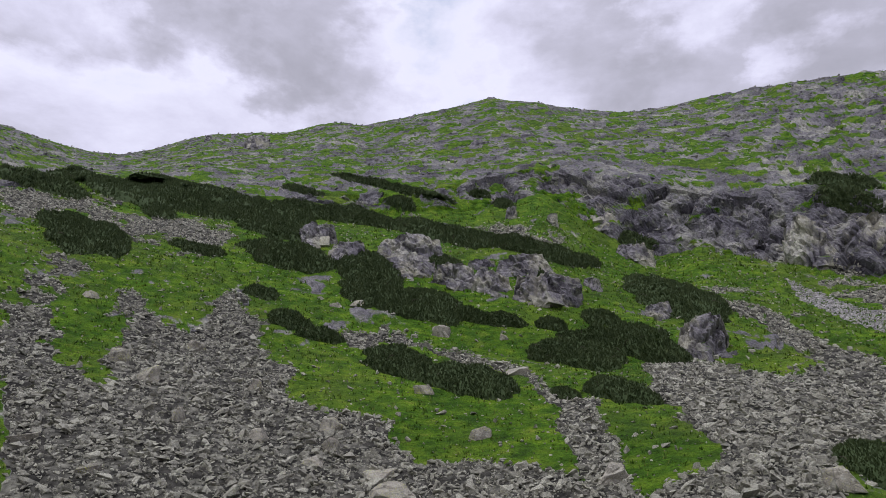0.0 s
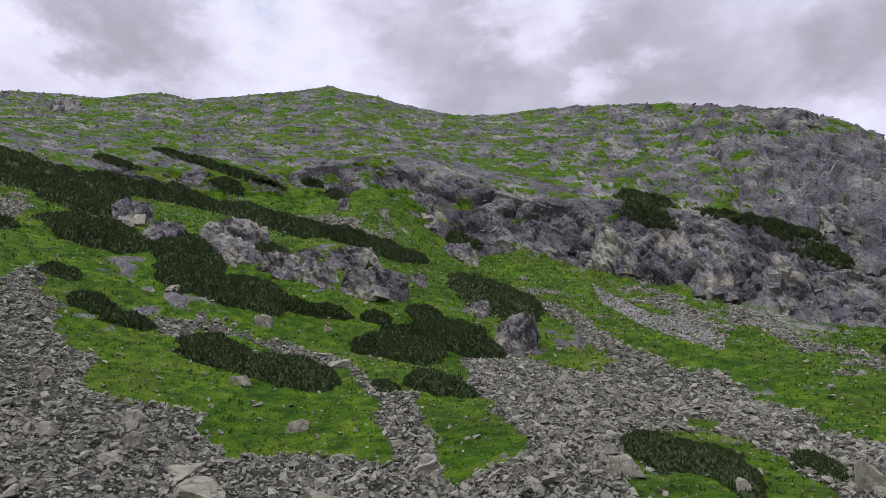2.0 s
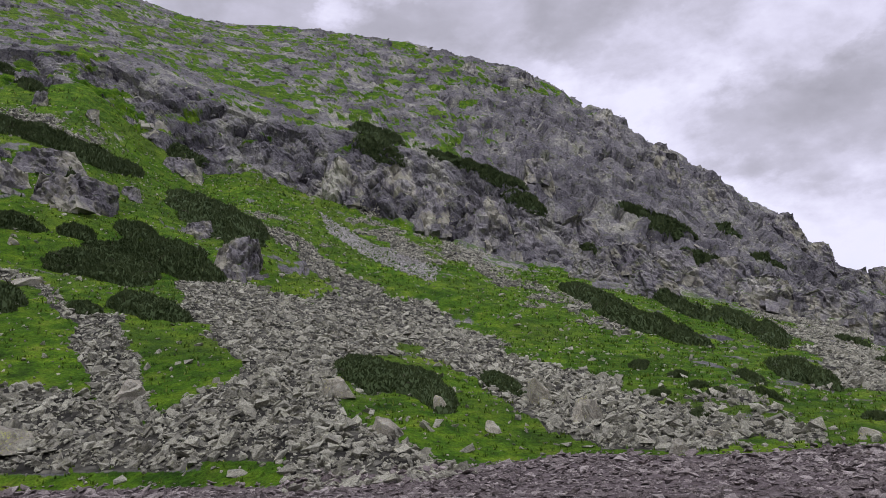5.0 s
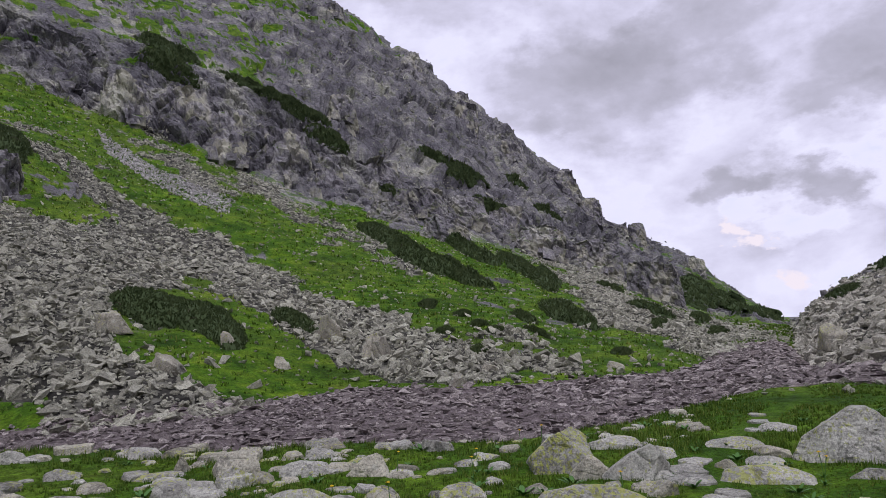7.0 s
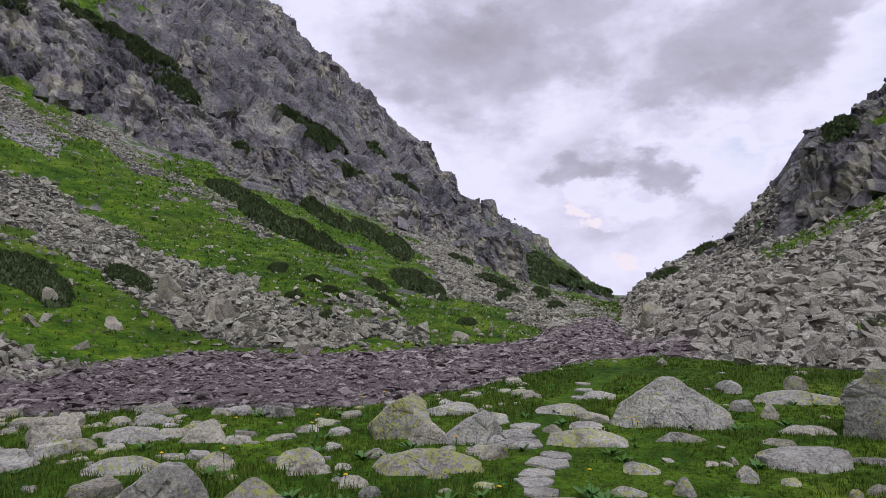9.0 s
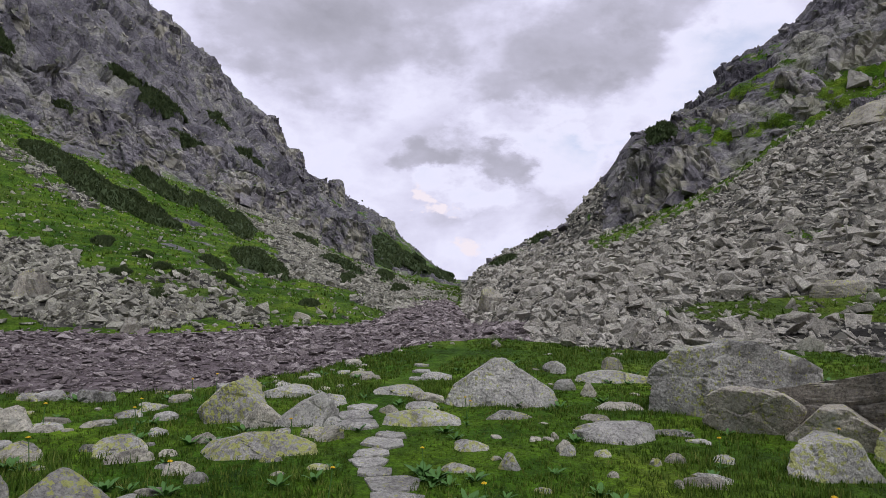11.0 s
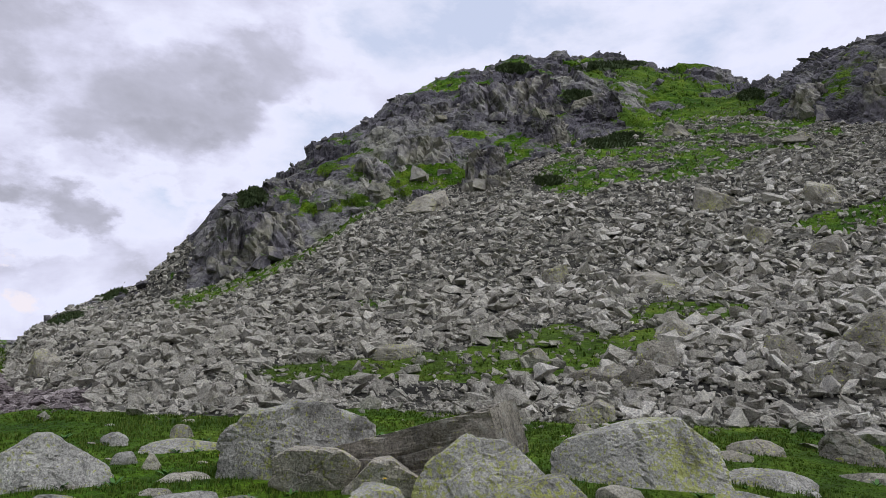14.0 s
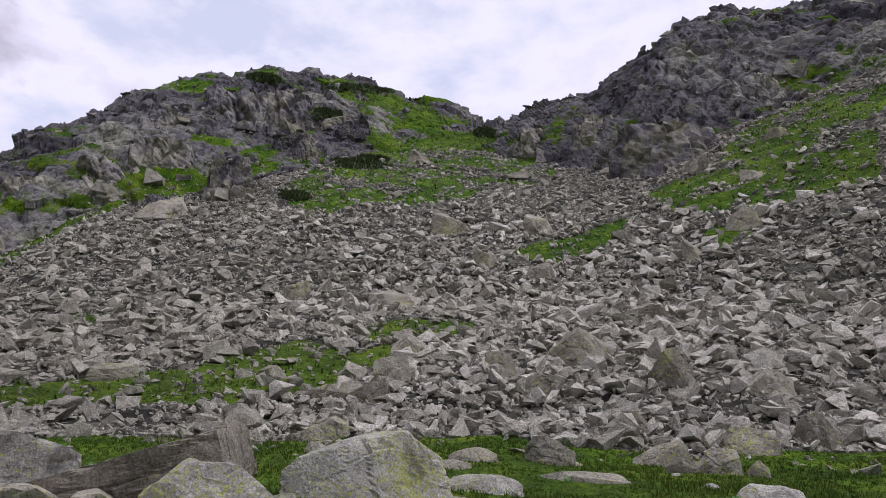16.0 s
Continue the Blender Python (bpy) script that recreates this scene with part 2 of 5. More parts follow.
def boulder_material(name, lichen, green=(0.46, 0.49, 0.09), scale=1.0, tint=(1, 1, 1)):
    """Weathered granite boulder: speckled grain, black specks, yellow-green and pale lichen."""
    m, t, bsdf = material(name, 0.85)
    p = coords(t, True)
    rnd = t.nodes.new("ShaderNodeObjectInfo").outputs["Random"]
    tone = maths(t, "ADD", noise_tex(t, p, 1.3 * scale, 8, 0.66, 0.3), maths(t, "MULTIPLY", maths(t, "SUBTRACT", rnd, 0.5), 0.2))
    base = ramp(t, tone, [(0.3, (0.20, 0.194, 0.173)), (0.45, (0.36, 0.351, 0.316)), (0.57, (0.50, 0.488, 0.44)), (0.72, (0.65, 0.637, 0.578))])
    base = mix(t, 1.0, base, tint, "MULTIPLY")
    grain = noise_tex(t, p, 34 * scale, 4, 0.75)
    base = mix(t, 0.75, base, ramp(t, grain, [(0.34, (0.32, 0.32, 0.32)), (0.5, (1, 1, 1)), (0.66, (1.5, 1.5, 1.48))]), "MULTIPLY")
    pale = ramp(t, noise_tex(t, p, 5.5 * scale, 7, 0.7), [(0.54, (0, 0, 0)), (0.6, (1, 1, 1))])
    base = mix(t, maths(t, "MULTIPLY", pale, 0.45), base, (0.46, 0.46, 0.40))
    area = noise_tex(t, p, 1.1 * scale, 3, 0.5)
    speck = maths(t, "ADD", noise_tex(t, p, 20.0 * scale, 5, 0.66), maths(t, "MULTIPLY", maths(t, "SUBTRACT", area, 0.5), 0.4))
    yellow = ramp(t, speck, [(0.63 - 0.12 * lichen, (0, 0, 0)), (0.67 - 0.12 * lichen, (1, 1, 1))])
    base = mix(t, maths(t, "MULTIPLY", yellow, 0.7), base, green)
    dark = ramp(t, noise_tex(t, stretched(t, p, 1, 1, 0.35), 2.4 * scale, 7, 0.75, 0.6), [(0.36, (1, 1, 1)), (0.45, (0, 0, 0))])
    base = mix(t, maths(t, "MULTIPLY", dark, 0.6), base, (0.07, 0.068, 0.066))
    t.links.new(base, bsdf.inputs["Base Color"])
    h = maths(t, "ADD", noise_tex(t, p, 4.0 * scale, 10, 0.72), maths(t, "MULTIPLY", grain, 0.1))
    bump(t, bsdf, h, 1.0, 0.1)
    return m


def leaf_material(name, stops, rough=0.6, scale=3.0):
    m, t, bsdf = material(name, rough)
    isl = t.nodes.new("ShaderNodeNewGeometry").outputs["Random Per Island"]
    val = maths(t, "ADD", maths(t, "MULTIPLY", isl, 0.5), maths(t, "MULTIPLY", noise_tex(t, coords(t, True), scale, 5, 0.6), 0.5))
    t.links.new(ramp(t, val, stops), bsdf.inputs["Base Color"])
    return m


M_GROUND = terrain_material()
M_TALUS = stone_material("cream_grey_talus", (0.215, 0.208, 0.172), (0.355, 0.346, 0.285), (0.51, 0.50, 0.41), 0.4)
M_TALUS_PINK = stone_material("pinkish_grey_talus", (0.28, 0.266, 0.225), (0.43, 0.41, 0.35), (0.60, 0.576, 0.495), 0.3)
M_TALUS_PALE = stone_material("pale_talus_blocks", (0.46, 0.44, 0.385), (0.62, 0.595, 0.525), (0.76, 0.735, 0.65), 0.25)
M_BED = stone_material("mauve_lakebed_stone", (0.115, 0.096, 0.095), (0.265, 0.227, 0.223), (0.50, 0.447, 0.43), 0.0)
M_FRESH = stone_material("fresh_broken_granite", (0.27, 0.255, 0.255), (0.41, 0.39, 0.385), (0.56, 0.54, 0.52), 0.0)
M_CRAG = crag_material()
M_BOULDER = boulder_material("weathered_granite", 0.35)
M_PALE = boulder_material("pale_granite", 0.25, tint=(1.0, 0.97, 0.88))
M_BLOCK = boulder_material("talus_granite", 0.3, scale=0.6, tint=(0.72, 0.69, 0.63))
M_LICHEN = boulder_material("lichened_granite", 0.95)
# brown granite, tinted darker to carry the shade on the slab's front
M_SLAB = boulder_material("shaded_brown_granite", 0.15, tint=(0.86, 0.81, 0.74))
M_NEEDLE = leaf_material("pine_needles", [(0.1, (0.042, 0.066, 0.030)), (0.45, (0.070, 0.098, 0.040)), (0.75, (0.100, 0.130, 0.052)), (0.95, (0.15, 0.17, 0.075))], 0.75, 0.8)
# darker than the needles: the shade inside a mat, put into the colour
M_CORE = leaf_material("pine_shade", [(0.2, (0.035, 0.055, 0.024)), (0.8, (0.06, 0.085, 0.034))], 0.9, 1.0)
M_BARK = leaf_material("pine_bark", [(0.2, (0.05, 0.038, 0.03)), (0.8, (0.12, 0.095, 0.075))], 0.9, 4.0)
M_BLADE = leaf_material("grass_blades", [(0.1, (0.024, 0.052, 0.008)), (0.4, (0.058, 0.112, 0.013)), (0.65, (0.115, 0.180, 0.024)), (0.88, (0.28, 0.26, 0.08))], 0.6, 0.7)
M_HERB = leaf_material("broad_leaves", [(0.1, (0.035, 0.095, 0.022)), (0.6, (0.085, 0.185, 0.045)), (0.9, (0.14, 0.25, 0.07))], 0.5, 2.0)
M_PETAL = leaf_material("yellow_petals", [(0.2, (0.55, 0.30, 0.012)), (0.8, (0.72, 0.50, 0.03))], 0.6, 6.0)

# ---------------------------------------------------------------- the lie of the land
# Break lines of the ground, each a run of (bearing, distance from the station, angle of height above the eye).
SHORE = [(-40, 13, -7), (24, 12.5, -7.5), (39, 10.3, -9.1), (59, 9.9, -9.5), (68, 11, -8.5), (74, 13.4, -7), (79, 16, -5.9), (85, 16.8, -5.6),
         (90, 15.4, -6.1), (97, 14.5, -6.5), (108, 17, -5.5), (119, 15.4, -6.1), (131, 16, -5.6), (140, 16.5, -5.6), (157, 15, -6.4), (168, 17, -5.4),
         (200, 16, -5.6), (250, 14, -6.5)]
BEDGE = [(-40, 17, -8.5), (24, 16, -9.2), (39, 12.8, -11.2), (59, 12.4, -11.8), (68, 13.8, -10.6), (74, 17, -8.6), (79, 20, -7.4), (82.5, 21, -6.6),
         (85, 18.3, -5.5), (90, 17, -5.7), (97, 16.0, -6.0), (108, 18.5, -5.1), (119, 17, -5.6), (131, 17.5, -5.2), (140, 18, -5.1), (157, 16.5, -5.8),
         (168, 18.5, -4.9), (200, 18, -5), (250, 16, -7)]
FOOT = [(-40, 40, -4.3), (0, 40, -4.4), (25, 28, -6.4), (35, 27.8, -6.3), (40, 31, -5.7), (48, 35, -5.1), (56, 32, -5.5), (64, 34, -5.2), (72, 38, -4.7), (74, 42, -4.4), (76.5, 61, -3.0),
        (80.5, 76, -2.4), (82.2, 40, -4.5), (86, 30, -4.4), (90, 22, -4.6), (97, 19, -4.6), (108, 21, -4.1), (119, 20, -4.2), (131, 20, -3.8),
        (140, 21, -3.6), (157, 20, -3.8), (168, 21, -3.6), (200, 22, -3), (250, 30, -4)]
MID = [(-40, 80, 11.5), (0, 85, 11.5), (23, 85, 9.5), (35, 80, 6), (46, 75, 4.2), (55, 80, 3.2), (66, 85, 1.4), (74, 90, -0.6), (78, 130, -1.5), (80.8, 160, -1.5),
       (82.4, 62, -2.6), (85, 50, -1.2), (88, 48, 0), (92, 45, 0.8), (97, 42, 1.4), (105, 40, 3), (115, 40, 4.3), (125, 40, 5.2), (145, 42, 6), (168, 42, 6.5),
       (200, 45, 5), (250, 60, 5), (290, 70, 8)]
BASE = [(-40, 150, 20.3), (-25, 160, 21.8), (-10, 165, 22.6), (5, 175, 23.2), (9, 180, 24.2), (14, 170, 20.5), (18, 165, 18.5), (22, 165, 19), (28, 160, 16.4),
        (33, 155, 14.8), (39, 150, 13.1), (46, 150, 10.5), (53, 155, 9.1), (60, 160, 6.5), (67, 175, 3.5), (73, 200, 0.6), (78, 240, -1.1), (80.9, 260, -1.3),
        (82.4, 80, -1.3), (84, 76, -0.3), (88, 75, 1.2), (90, 72, 1.8), (94, 70, 3.1), (97, 70, 4.4), (102, 72, 7.3), (107, 75, 11.3)]
BASE += [(115, 78, 13.4), (120, 80, 15), (126, 85, 17), (132, 95, 18), (138, 95, 18), (141, 90, 17.5), (146, 82, 16.6), (151, 80, 16.1), (157, 82, 18.3),
         (163, 85, 20.2), (169, 85, 21.5), (200, 100, 15), (250, 130, 12), (290, 150, 16)]
BROW = [(-40, 170, 21.3), (-25, 178, 22.6), (-10, 185, 24.2), (8, 195, 26.4), (14, 185, 25.9), (23, 178, 23.2), (31, 174, 22), (38, 168, 20), (45, 164, 16.5),
        (51, 164, 12.8), (57, 172, 10.8), (64, 185, 7), (70, 205, 4), (75, 240, 1.6), (78.5, 300, -0.7), (80.9, 330, -1.2), (82.4, 92, -1.0), (84, 86, 0.2),
        (88, 85, 2), (90.2, 78, 3.2), (92.4, 76, 6), (94, 76, 8), (95.5, 77, 10.5), (98.5, 80, 11.8), (104, 84, 15), (109, 90, 18)]
BROW += [(117, 98, 21), (123, 102, 22), (130, 108, 21), (136, 108, 20), (139, 100, 19.3), (143, 93, 21), (148, 92, 22.5), (151, 92, 24.5), (154, 92, 26.3),
         (158, 94, 27), (169, 100, 25.5), (200, 120, 18), (250, 150, 14), (290, 170, 18)]
CREST = [(-40, 420, 25.5), (-36.2, 420, 25.0), (-31, 430, 24.6), (-28, 430, 24.8), (-25.3, 420, 25.8), (-21, 400, 27.8), (-14.8, 370, 28.8), (-9.8, 360, 30.1),
         (-7.7, 355, 30), (-2.4, 345, 31.1), (4.7, 340, 32.35), (8.9, 340, 31.8), (16.6, 340, 30.4), (22.5, 335, 30.1), (27.1, 330, 30.3), (32.6, 320, 29.5),
         (38, 310, 28.6), (42, 300, 27.6), (46, 295, 26.4), (48.1, 290, 25), (50.4, 288, 23.4), (52.8, 285, 22.4), (54.7, 282, 20.3), (57, 280, 18.4)]
CREST += [(60.8, 280, 15.5), (64, 285, 12.8), (66.5, 290, 10.5), (67.8, 295, 8.4), (70.5, 310, 7.2), (71.6, 330, 6), (74.9, 380, 4), (75.8, 400, 2.9),
          (78.8, 470, 0.7), (80.9, 500, -1.05), (82.2, 112, -0.7), (85.7, 105, 1.6), (90.2, 95, 3.9), (92.4, 84, 6.8), (94.1, 83, 8.9), (95.2, 84, 11.2),
          (98.2, 90, 12.5), (100.6, 95, 14), (104.1, 100, 16.6), (109, 108, 20.3), (113.3, 115, 22.3), (119.4, 122, 23.6), (123.5, 125, 23.8)]
CREST += [(128.1, 128, 23.2), (135, 135, 22.5), (137.7, 130, 21.1), (140.1, 120, 20.6), (142.9, 108, 21.9), (147.6, 104, 23.2), (151, 104, 25.3),
          (153.8, 104, 27.1), (158.3, 108, 27.9), (169, 120, 26.4), (200, 160, 19), (250, 220, 15), (290, 330, 19)]

SCREE_NORTH = [
    (1.0, [(-33.6, 12.9), (-31.4, 12.4), (-29.0, 9.0), (-25.7, 7.2), (-26.2, 10.5), (-25.4, 13.1), (-26.6, 15.5), (-25.0, 15.3), (-23.0, 13.3), (-20.8, 12.2), (-18.1, 15.5), (-16.9, 16.1), (-14.7, 12.6), (-13.1, 10.0), (-12.0, 6.9), (-7.5, 7.0), (-6.7, 7.9), (-4.3, 7.1), (-4.3, 4.4), (-1.1, 2.7), (5.2, 2.3), (9.5, 1.4), (14.6, 0.6), (14.5, -0.6), (-31.1, -0.6)]),
    (0.9, [(-35.3, 20.8), (-31.6, 21.2), (-28.4, 21.2), (-27.8, 20.0), (-23.3, 21.0), (-18.8, 20.9), (-17.6, 19.2), (-20.8, 19.1), (-26.0, 19.0), (-29.4, 19.8), (-32.8, 19.7), (-35.0, 19.5)]),
    (0.9, [(-8.8, 13.3), (-5.0, 13.4), (-1.1, 11.6), (5.5, 10.7), (9.9, 7.0), (13.6, 3.9), (15.1, 1.4), (12.1, 1.4), (9.7, 3.5), (9.0, 7.0), (5.4, 9.5), (0.8, 10.3), (-4.0, 12.1), (-7.8, 12.4)]),
    (0.5, [(-33.2, 15.8), (-29.6, 16.8), (-28.9, 15.2), (-30.0, 12.6), (-31.6, 13.6)]),
    (0.7, [(-5.3, 22.8), (-1.2, 21.9), (10.7, 20.2), (9.7, 19.8), (1.8, 21.4)]),
    (1.0, [(15.5, 10.0), (20.0, 10.7), (23.7, 9.7), (28.4, 8.5), (32.2, 8.8), (35.9, 7.7), (39.4, 5.2), (44.9, 2.5), (49.4, 0.5), (54.7, -1.1), (56.7, -2.8), (52.8, -3.5), (49.1, -1.3), (45.9, -0.8), (40.9, 1.6), (35.6, 4.0), (31.9, 4.2), (28.2, 2.1), (29.0, -0.6), (34.3, -3.3), (36.0, -4.6), (10.4, -3.3), (15.0, 0.0), (18.4, 1.6), (21.9, 3.2), (17.4, 6.9)]),
    (0.9, [(8.4, 8.6), (12.6, 6.9), (14.1, 2.6), (15.9, 0.0), (11.3, 0.8), (9.9, 4.4)]),
    (1.0, [(20.9, 15.5), (22.8, 14.8), (28.5, 11.7), (32.2, 8.8), (29.3, 8.2), (27.0, 9.4), (24.7, 11.8)]),
    (1.0, [(29.1, 15.9), (31.5, 15.1), (36.2, 12.8), (37.0, 10.9), (34.6, 11.0), (31.9, 13.9)]),
    (0.9, [(36.7, 12.7), (39.9, 12.1), (46.0, 8.4), (53.5, 4.1), (52.3, 3.9), (45.9, 7.5), (39.9, 10.9)]),
    (1.0, [(-0.9, 2.9), (2.5, 3.1), (6.2, 2.0), (11.3, 0.6), (15.0, -0.4), (19.3, -3.9), (3.7, -2.9), (3.2, -0.6), (-0.6, -0.0)]),
    (0.8, [(3.3, 21.9), (6.6, 21.4), (10.6, 20.1), (8.9, 20.1), (5.4, 20.9)]),
    (1.0, [(23.8, 8.8), (27.3, 8.2), (31.0, 9.2), (35.0, 7.6), (40.1, 4.1), (46.4, 2.2), (50.0, -0.7), (55.4, -4.9), (49.9, -4.7), (48.1, -3.3), (44.5, -2.3), (40.6, 1.4), (35.1, 4.1), (29.3, 2.9), (27.9, 0.0), (31.3, -2.6), (35.2, -4.5), (40.2, -6.0), (35.3, -8.2), (24.4, -7.1)]),
    (0.9, [(61.4, 6.5), (65.1, 4.9), (70.4, 1.5), (75.4, -1.3), (80.2, -2.3), (75.2, -3.5), (71.1, -1.7), (64.8, -0.6), (66.7, 0.7), (62.3, 4.6)]),
    (0.6, [(46.4, 2.2), (52.8, -0.3), (60.2, -0.9), (64.7, -3.3), (65.6, -4.7), (55.4, -4.9), (50.0, -1.6)]),
]
GRASS_NORTH = [
    (1.0, [(-13.2, 10.4), (-7.7, 11.5), (-3.9, 9.8), (1.7, 8.0), (9.0, 7.0), (9.7, 3.5), (11.3, 1.4), (5.2, 2.7), (-1.1, 3.1), (-5.7, 5.7), (-10.2, 6.5), (-12.6, 8.2)]),
    (1.0, [(-30.5, 13.3), (-28.2, 15.3), (-26.0, 14.3), (-26.1, 12.2), (-27.5, 11.2), (-29.3, 10.6)]),
    (1.0, [(24.6, 10.4), (27.4, 8.9), (27.0, 8.3), (23.7, 9.5)]),
    (1.0, [(63.0, -1.5), (68.9, -1.6), (74.0, -3.9), (70.9, -4.3), (65.6, -3.8)]),
    (0.9, [(35.2, -1.5), (40.2, -0.8), (46.3, -2.4), (48.1, -4.7), (41.9, -4.4), (38.5, -5.1), (35.2, -3.6)]),
]
GRASS_SOUTH = [
    (0.62, [(96.2, -3.0), (100.8, -2.0), (105.4, -1.5), (114.6, -0.4), (119.1, 1.0), (123.4, 2.0), (126.7, 1.1), (130.2, 2.0), (130.6, 0.7), (125.4, -1.5), (119.0, -3.0), (112.3, -3.2), (107.7, -2.8), (100.8, -3.8)]),
    (0.5, [(121.1, 15.0), (125.9, 16.4), (132.0, 19.0), (138.2, 19.9), (138.0, 16.1), (133.7, 14.7), (131.8, 13.7), (127.9, 14.0), (125.3, 12.9), (123.2, 12.2), (120.6, 14.1)]),
    (0.95, [(91.5, 2.0), (96.9, 4.4), (101.5, 7.3), (108.1, 12.6), (109.0, 12.6), (103.4, 7.4), (97.8, 4.0), (92.4, 1.5)]),
    (0.8, [(127.9, 3.3), (132.2, 4.1), (137.4, 3.9), (137.3, 2.8), (131.4, 2.4), (128.7, 2.0)]),
    (0.6, [(105.3, 3.2), (110.0, 3.7), (111.0, 3.0), (106.3, 2.5)]),
    (0.52, [(120.8, 15.4), (126.5, 15.4), (133.1, 18.9), (139.9, 19.5), (143.8, 17.2), (144.8, 15.3), (140.0, 15.4), (133.3, 13.8), (131.3, 14.7), (127.5, 14.0), (122.9, 11.9)]),
    (0.62, [(151.6, 14.2), (156.5, 16.2), (159.5, 18.9), (164.3, 20.3), (168.6, 20.3), (168.1, 13.8), (162.0, 13.1), (155.9, 12.7)]),
    (0.85, [(139.6, 10.2), (144.8, 11.2), (150.7, 12.9), (150.2, 11.1), (142.9, 8.9)]),
    (1.0, [(119.3, -6.1), (131.2, -5.4), (140.3, -5.9), (149.0, -7.2), (157.2, -5.8), (166.8, -4.7), (166.6, -8.2), (119.7, -10.6)]),
    (0.9, [(123.1, 23.2), (130.0, 22.2), (137.0, 20.6), (133.0, 20.1), (127.1, 21.8)]),
    (0.5, [(155.4, 11.4), (159.2, 12.1), (159.1, 10.4), (157.0, 8.7)]),
]
ROCK_NORTH = [
    (0.95, [(22.8, 21.1), (27.8, 22.0), (32.8, 21.2), (37.6, 19.5), (42.4, 17.7), (46.7, 14.2), (50.8, 11.5), (54.6, 8.5), (64.1, 5.8), (63.8, 4.2), (54.4, 7.2), (48.0, 10.0), (42.6, 10.5), (37.2, 13.2), (33.4, 15.3), (27.6, 16.0), (24.7, 18.3)]),
    (0.8, [(39.9, 22.3), (43.2, 25.6), (52.3, 22.5), (57.2, 17.6), (65.3, 11.9), (64.1, 5.8), (55.0, 11.0), (46.8, 15.1), (42.5, 19.3)]),
    (0.75, [(8.4, 26.4), (13.0, 26.9), (20.8, 25.2), (25.8, 22.0), (24.7, 18.3), (20.8, 21.1), (15.0, 23.1), (10.3, 24.9)]),
    (0.9, [(45.5, 10.1), (53.0, 8.6), (60.0, 6.5), (66.9, 3.5), (73.4, 0.5), (77.5, -0.9), (81.4, -1.0), (74.9, 4.5), (67.2, 10.4), (60.3, 15.8), (53.2, 22.3), (46.5, 22.2), (43.7, 17.7)]),
]
CHUTE = [(27.6, 15.6), (29.4, 14.4), (32.0, 12.9), (35.2, 11.5), (37.6, 10.6), (37.0, 9.4), (34.2, 10.4), (31.0, 12.0), (28.4, 13.9)]


def lattice(i, seed):
    """A fixed random number from 0 to 1 for every lattice point."""
    n = (i[0] * 374761393 + i[1] * 668265263 + i[2] * 2147483647 + seed * 974711) & 0x7FFFFFFF
    n = ((n ^ (n >> 13)) * 1274126177) & 0x7FFFFFFF
    n = ((n ^ (n >> 15)) * 2246822519) & 0x7FFFFFFF
    return ((n ^ (n >> 16)) & 0xFFFFF) / 1048575.0


def soft_noise(p, seed):
    """Smooth noise from -1 to 1 at the points p (n, 3)."""
    i = np.floor(p).astype(np.int64)
    f = p - i
    u = f * f * f * (f * (f * 6 - 15) + 10)
    total = np.zeros(len(p))
    for dx in (0, 1):
        for dy in (0, 1):
            for dz in (0, 1):
                w = (u[:, 0] if dx else 1 - u[:, 0]) * (u[:, 1] if dy else 1 - u[:, 1]) * (u[:, 2] if dz else 1 - u[:, 2])
                total += w * lattice((i[:, 0] + dx, i[:, 1] + dy, i[:, 2] + dz), seed)
    return total * 2 - 1


def fractal(p, scale, octaves, seed, gain=0.5):
    total, amp, norm = np.zeros(len(p)), 1.0, 0.0
    for k in range(octaves):
        total += amp * soft_noise(p * (scale * 2 ** k), seed + k)
        norm += amp
        amp *= gain
    return total / norm


def blocks(p, seed):
    """Broken rock: the height of the nearest of scattered blocks (-1 to 1), each face tilted, and the depth of the joint beside it."""
    i = np.floor(p).astype(np.int64)
    best, second = np.full(len(p), 9.0), np.full(len(p), 9.0)
    value = np.zeros(len(p))
    for dx in (-1, 0, 1):
        for dy in (-1, 0, 1):
            for dz in (-1, 0, 1):
                c = (i[:, 0] + dx, i[:, 1] + dy, i[:, 2] + dz)
                q = np.stack([c[k] + lattice(c, seed + 1 + k) for k in range(3)], 1) - p
                d = (q * q).sum(1)
                tilt = q[:, 0] * (lattice(c, seed + 5) - 0.5) + q[:, 1] * (lattice(c, seed + 6) - 0.5) + q[:, 2] * (lattice(c, seed + 7) - 0.5)
                v = lattice(c, seed + 4) * 2 - 1 + 1.6 * tilt
                near = d < best
                second = np.where(near, best, np.minimum(second, d))
                value = np.where(near, v, value)
                best = np.where(near, d, best)
    return value, np.sqrt(second) - np.sqrt(best)


def along(knots, az):
    """Distance and height of a break line at the bearings az, eased a little so that it has no corners."""
    k = np.array(knots, float)
    k = np.vstack([k, [[k[0, 0] + 360, k[0, 1], k[0, 2]]]])
    total = np.zeros((2, len(az)))
    for off in (-0.5, -0.25, 0.0, 0.25, 0.5):
        a = (az + off + 40) % 360 - 40
        total += np.array([np.interp(a, k[:, 0], np.log(k[:, 1])), np.interp(a, k[:, 0], k[:, 2])])
    total /= 5
    r = np.exp(total[0])
    return r, EYE[2] + r * np.tan(np.radians(total[1]))


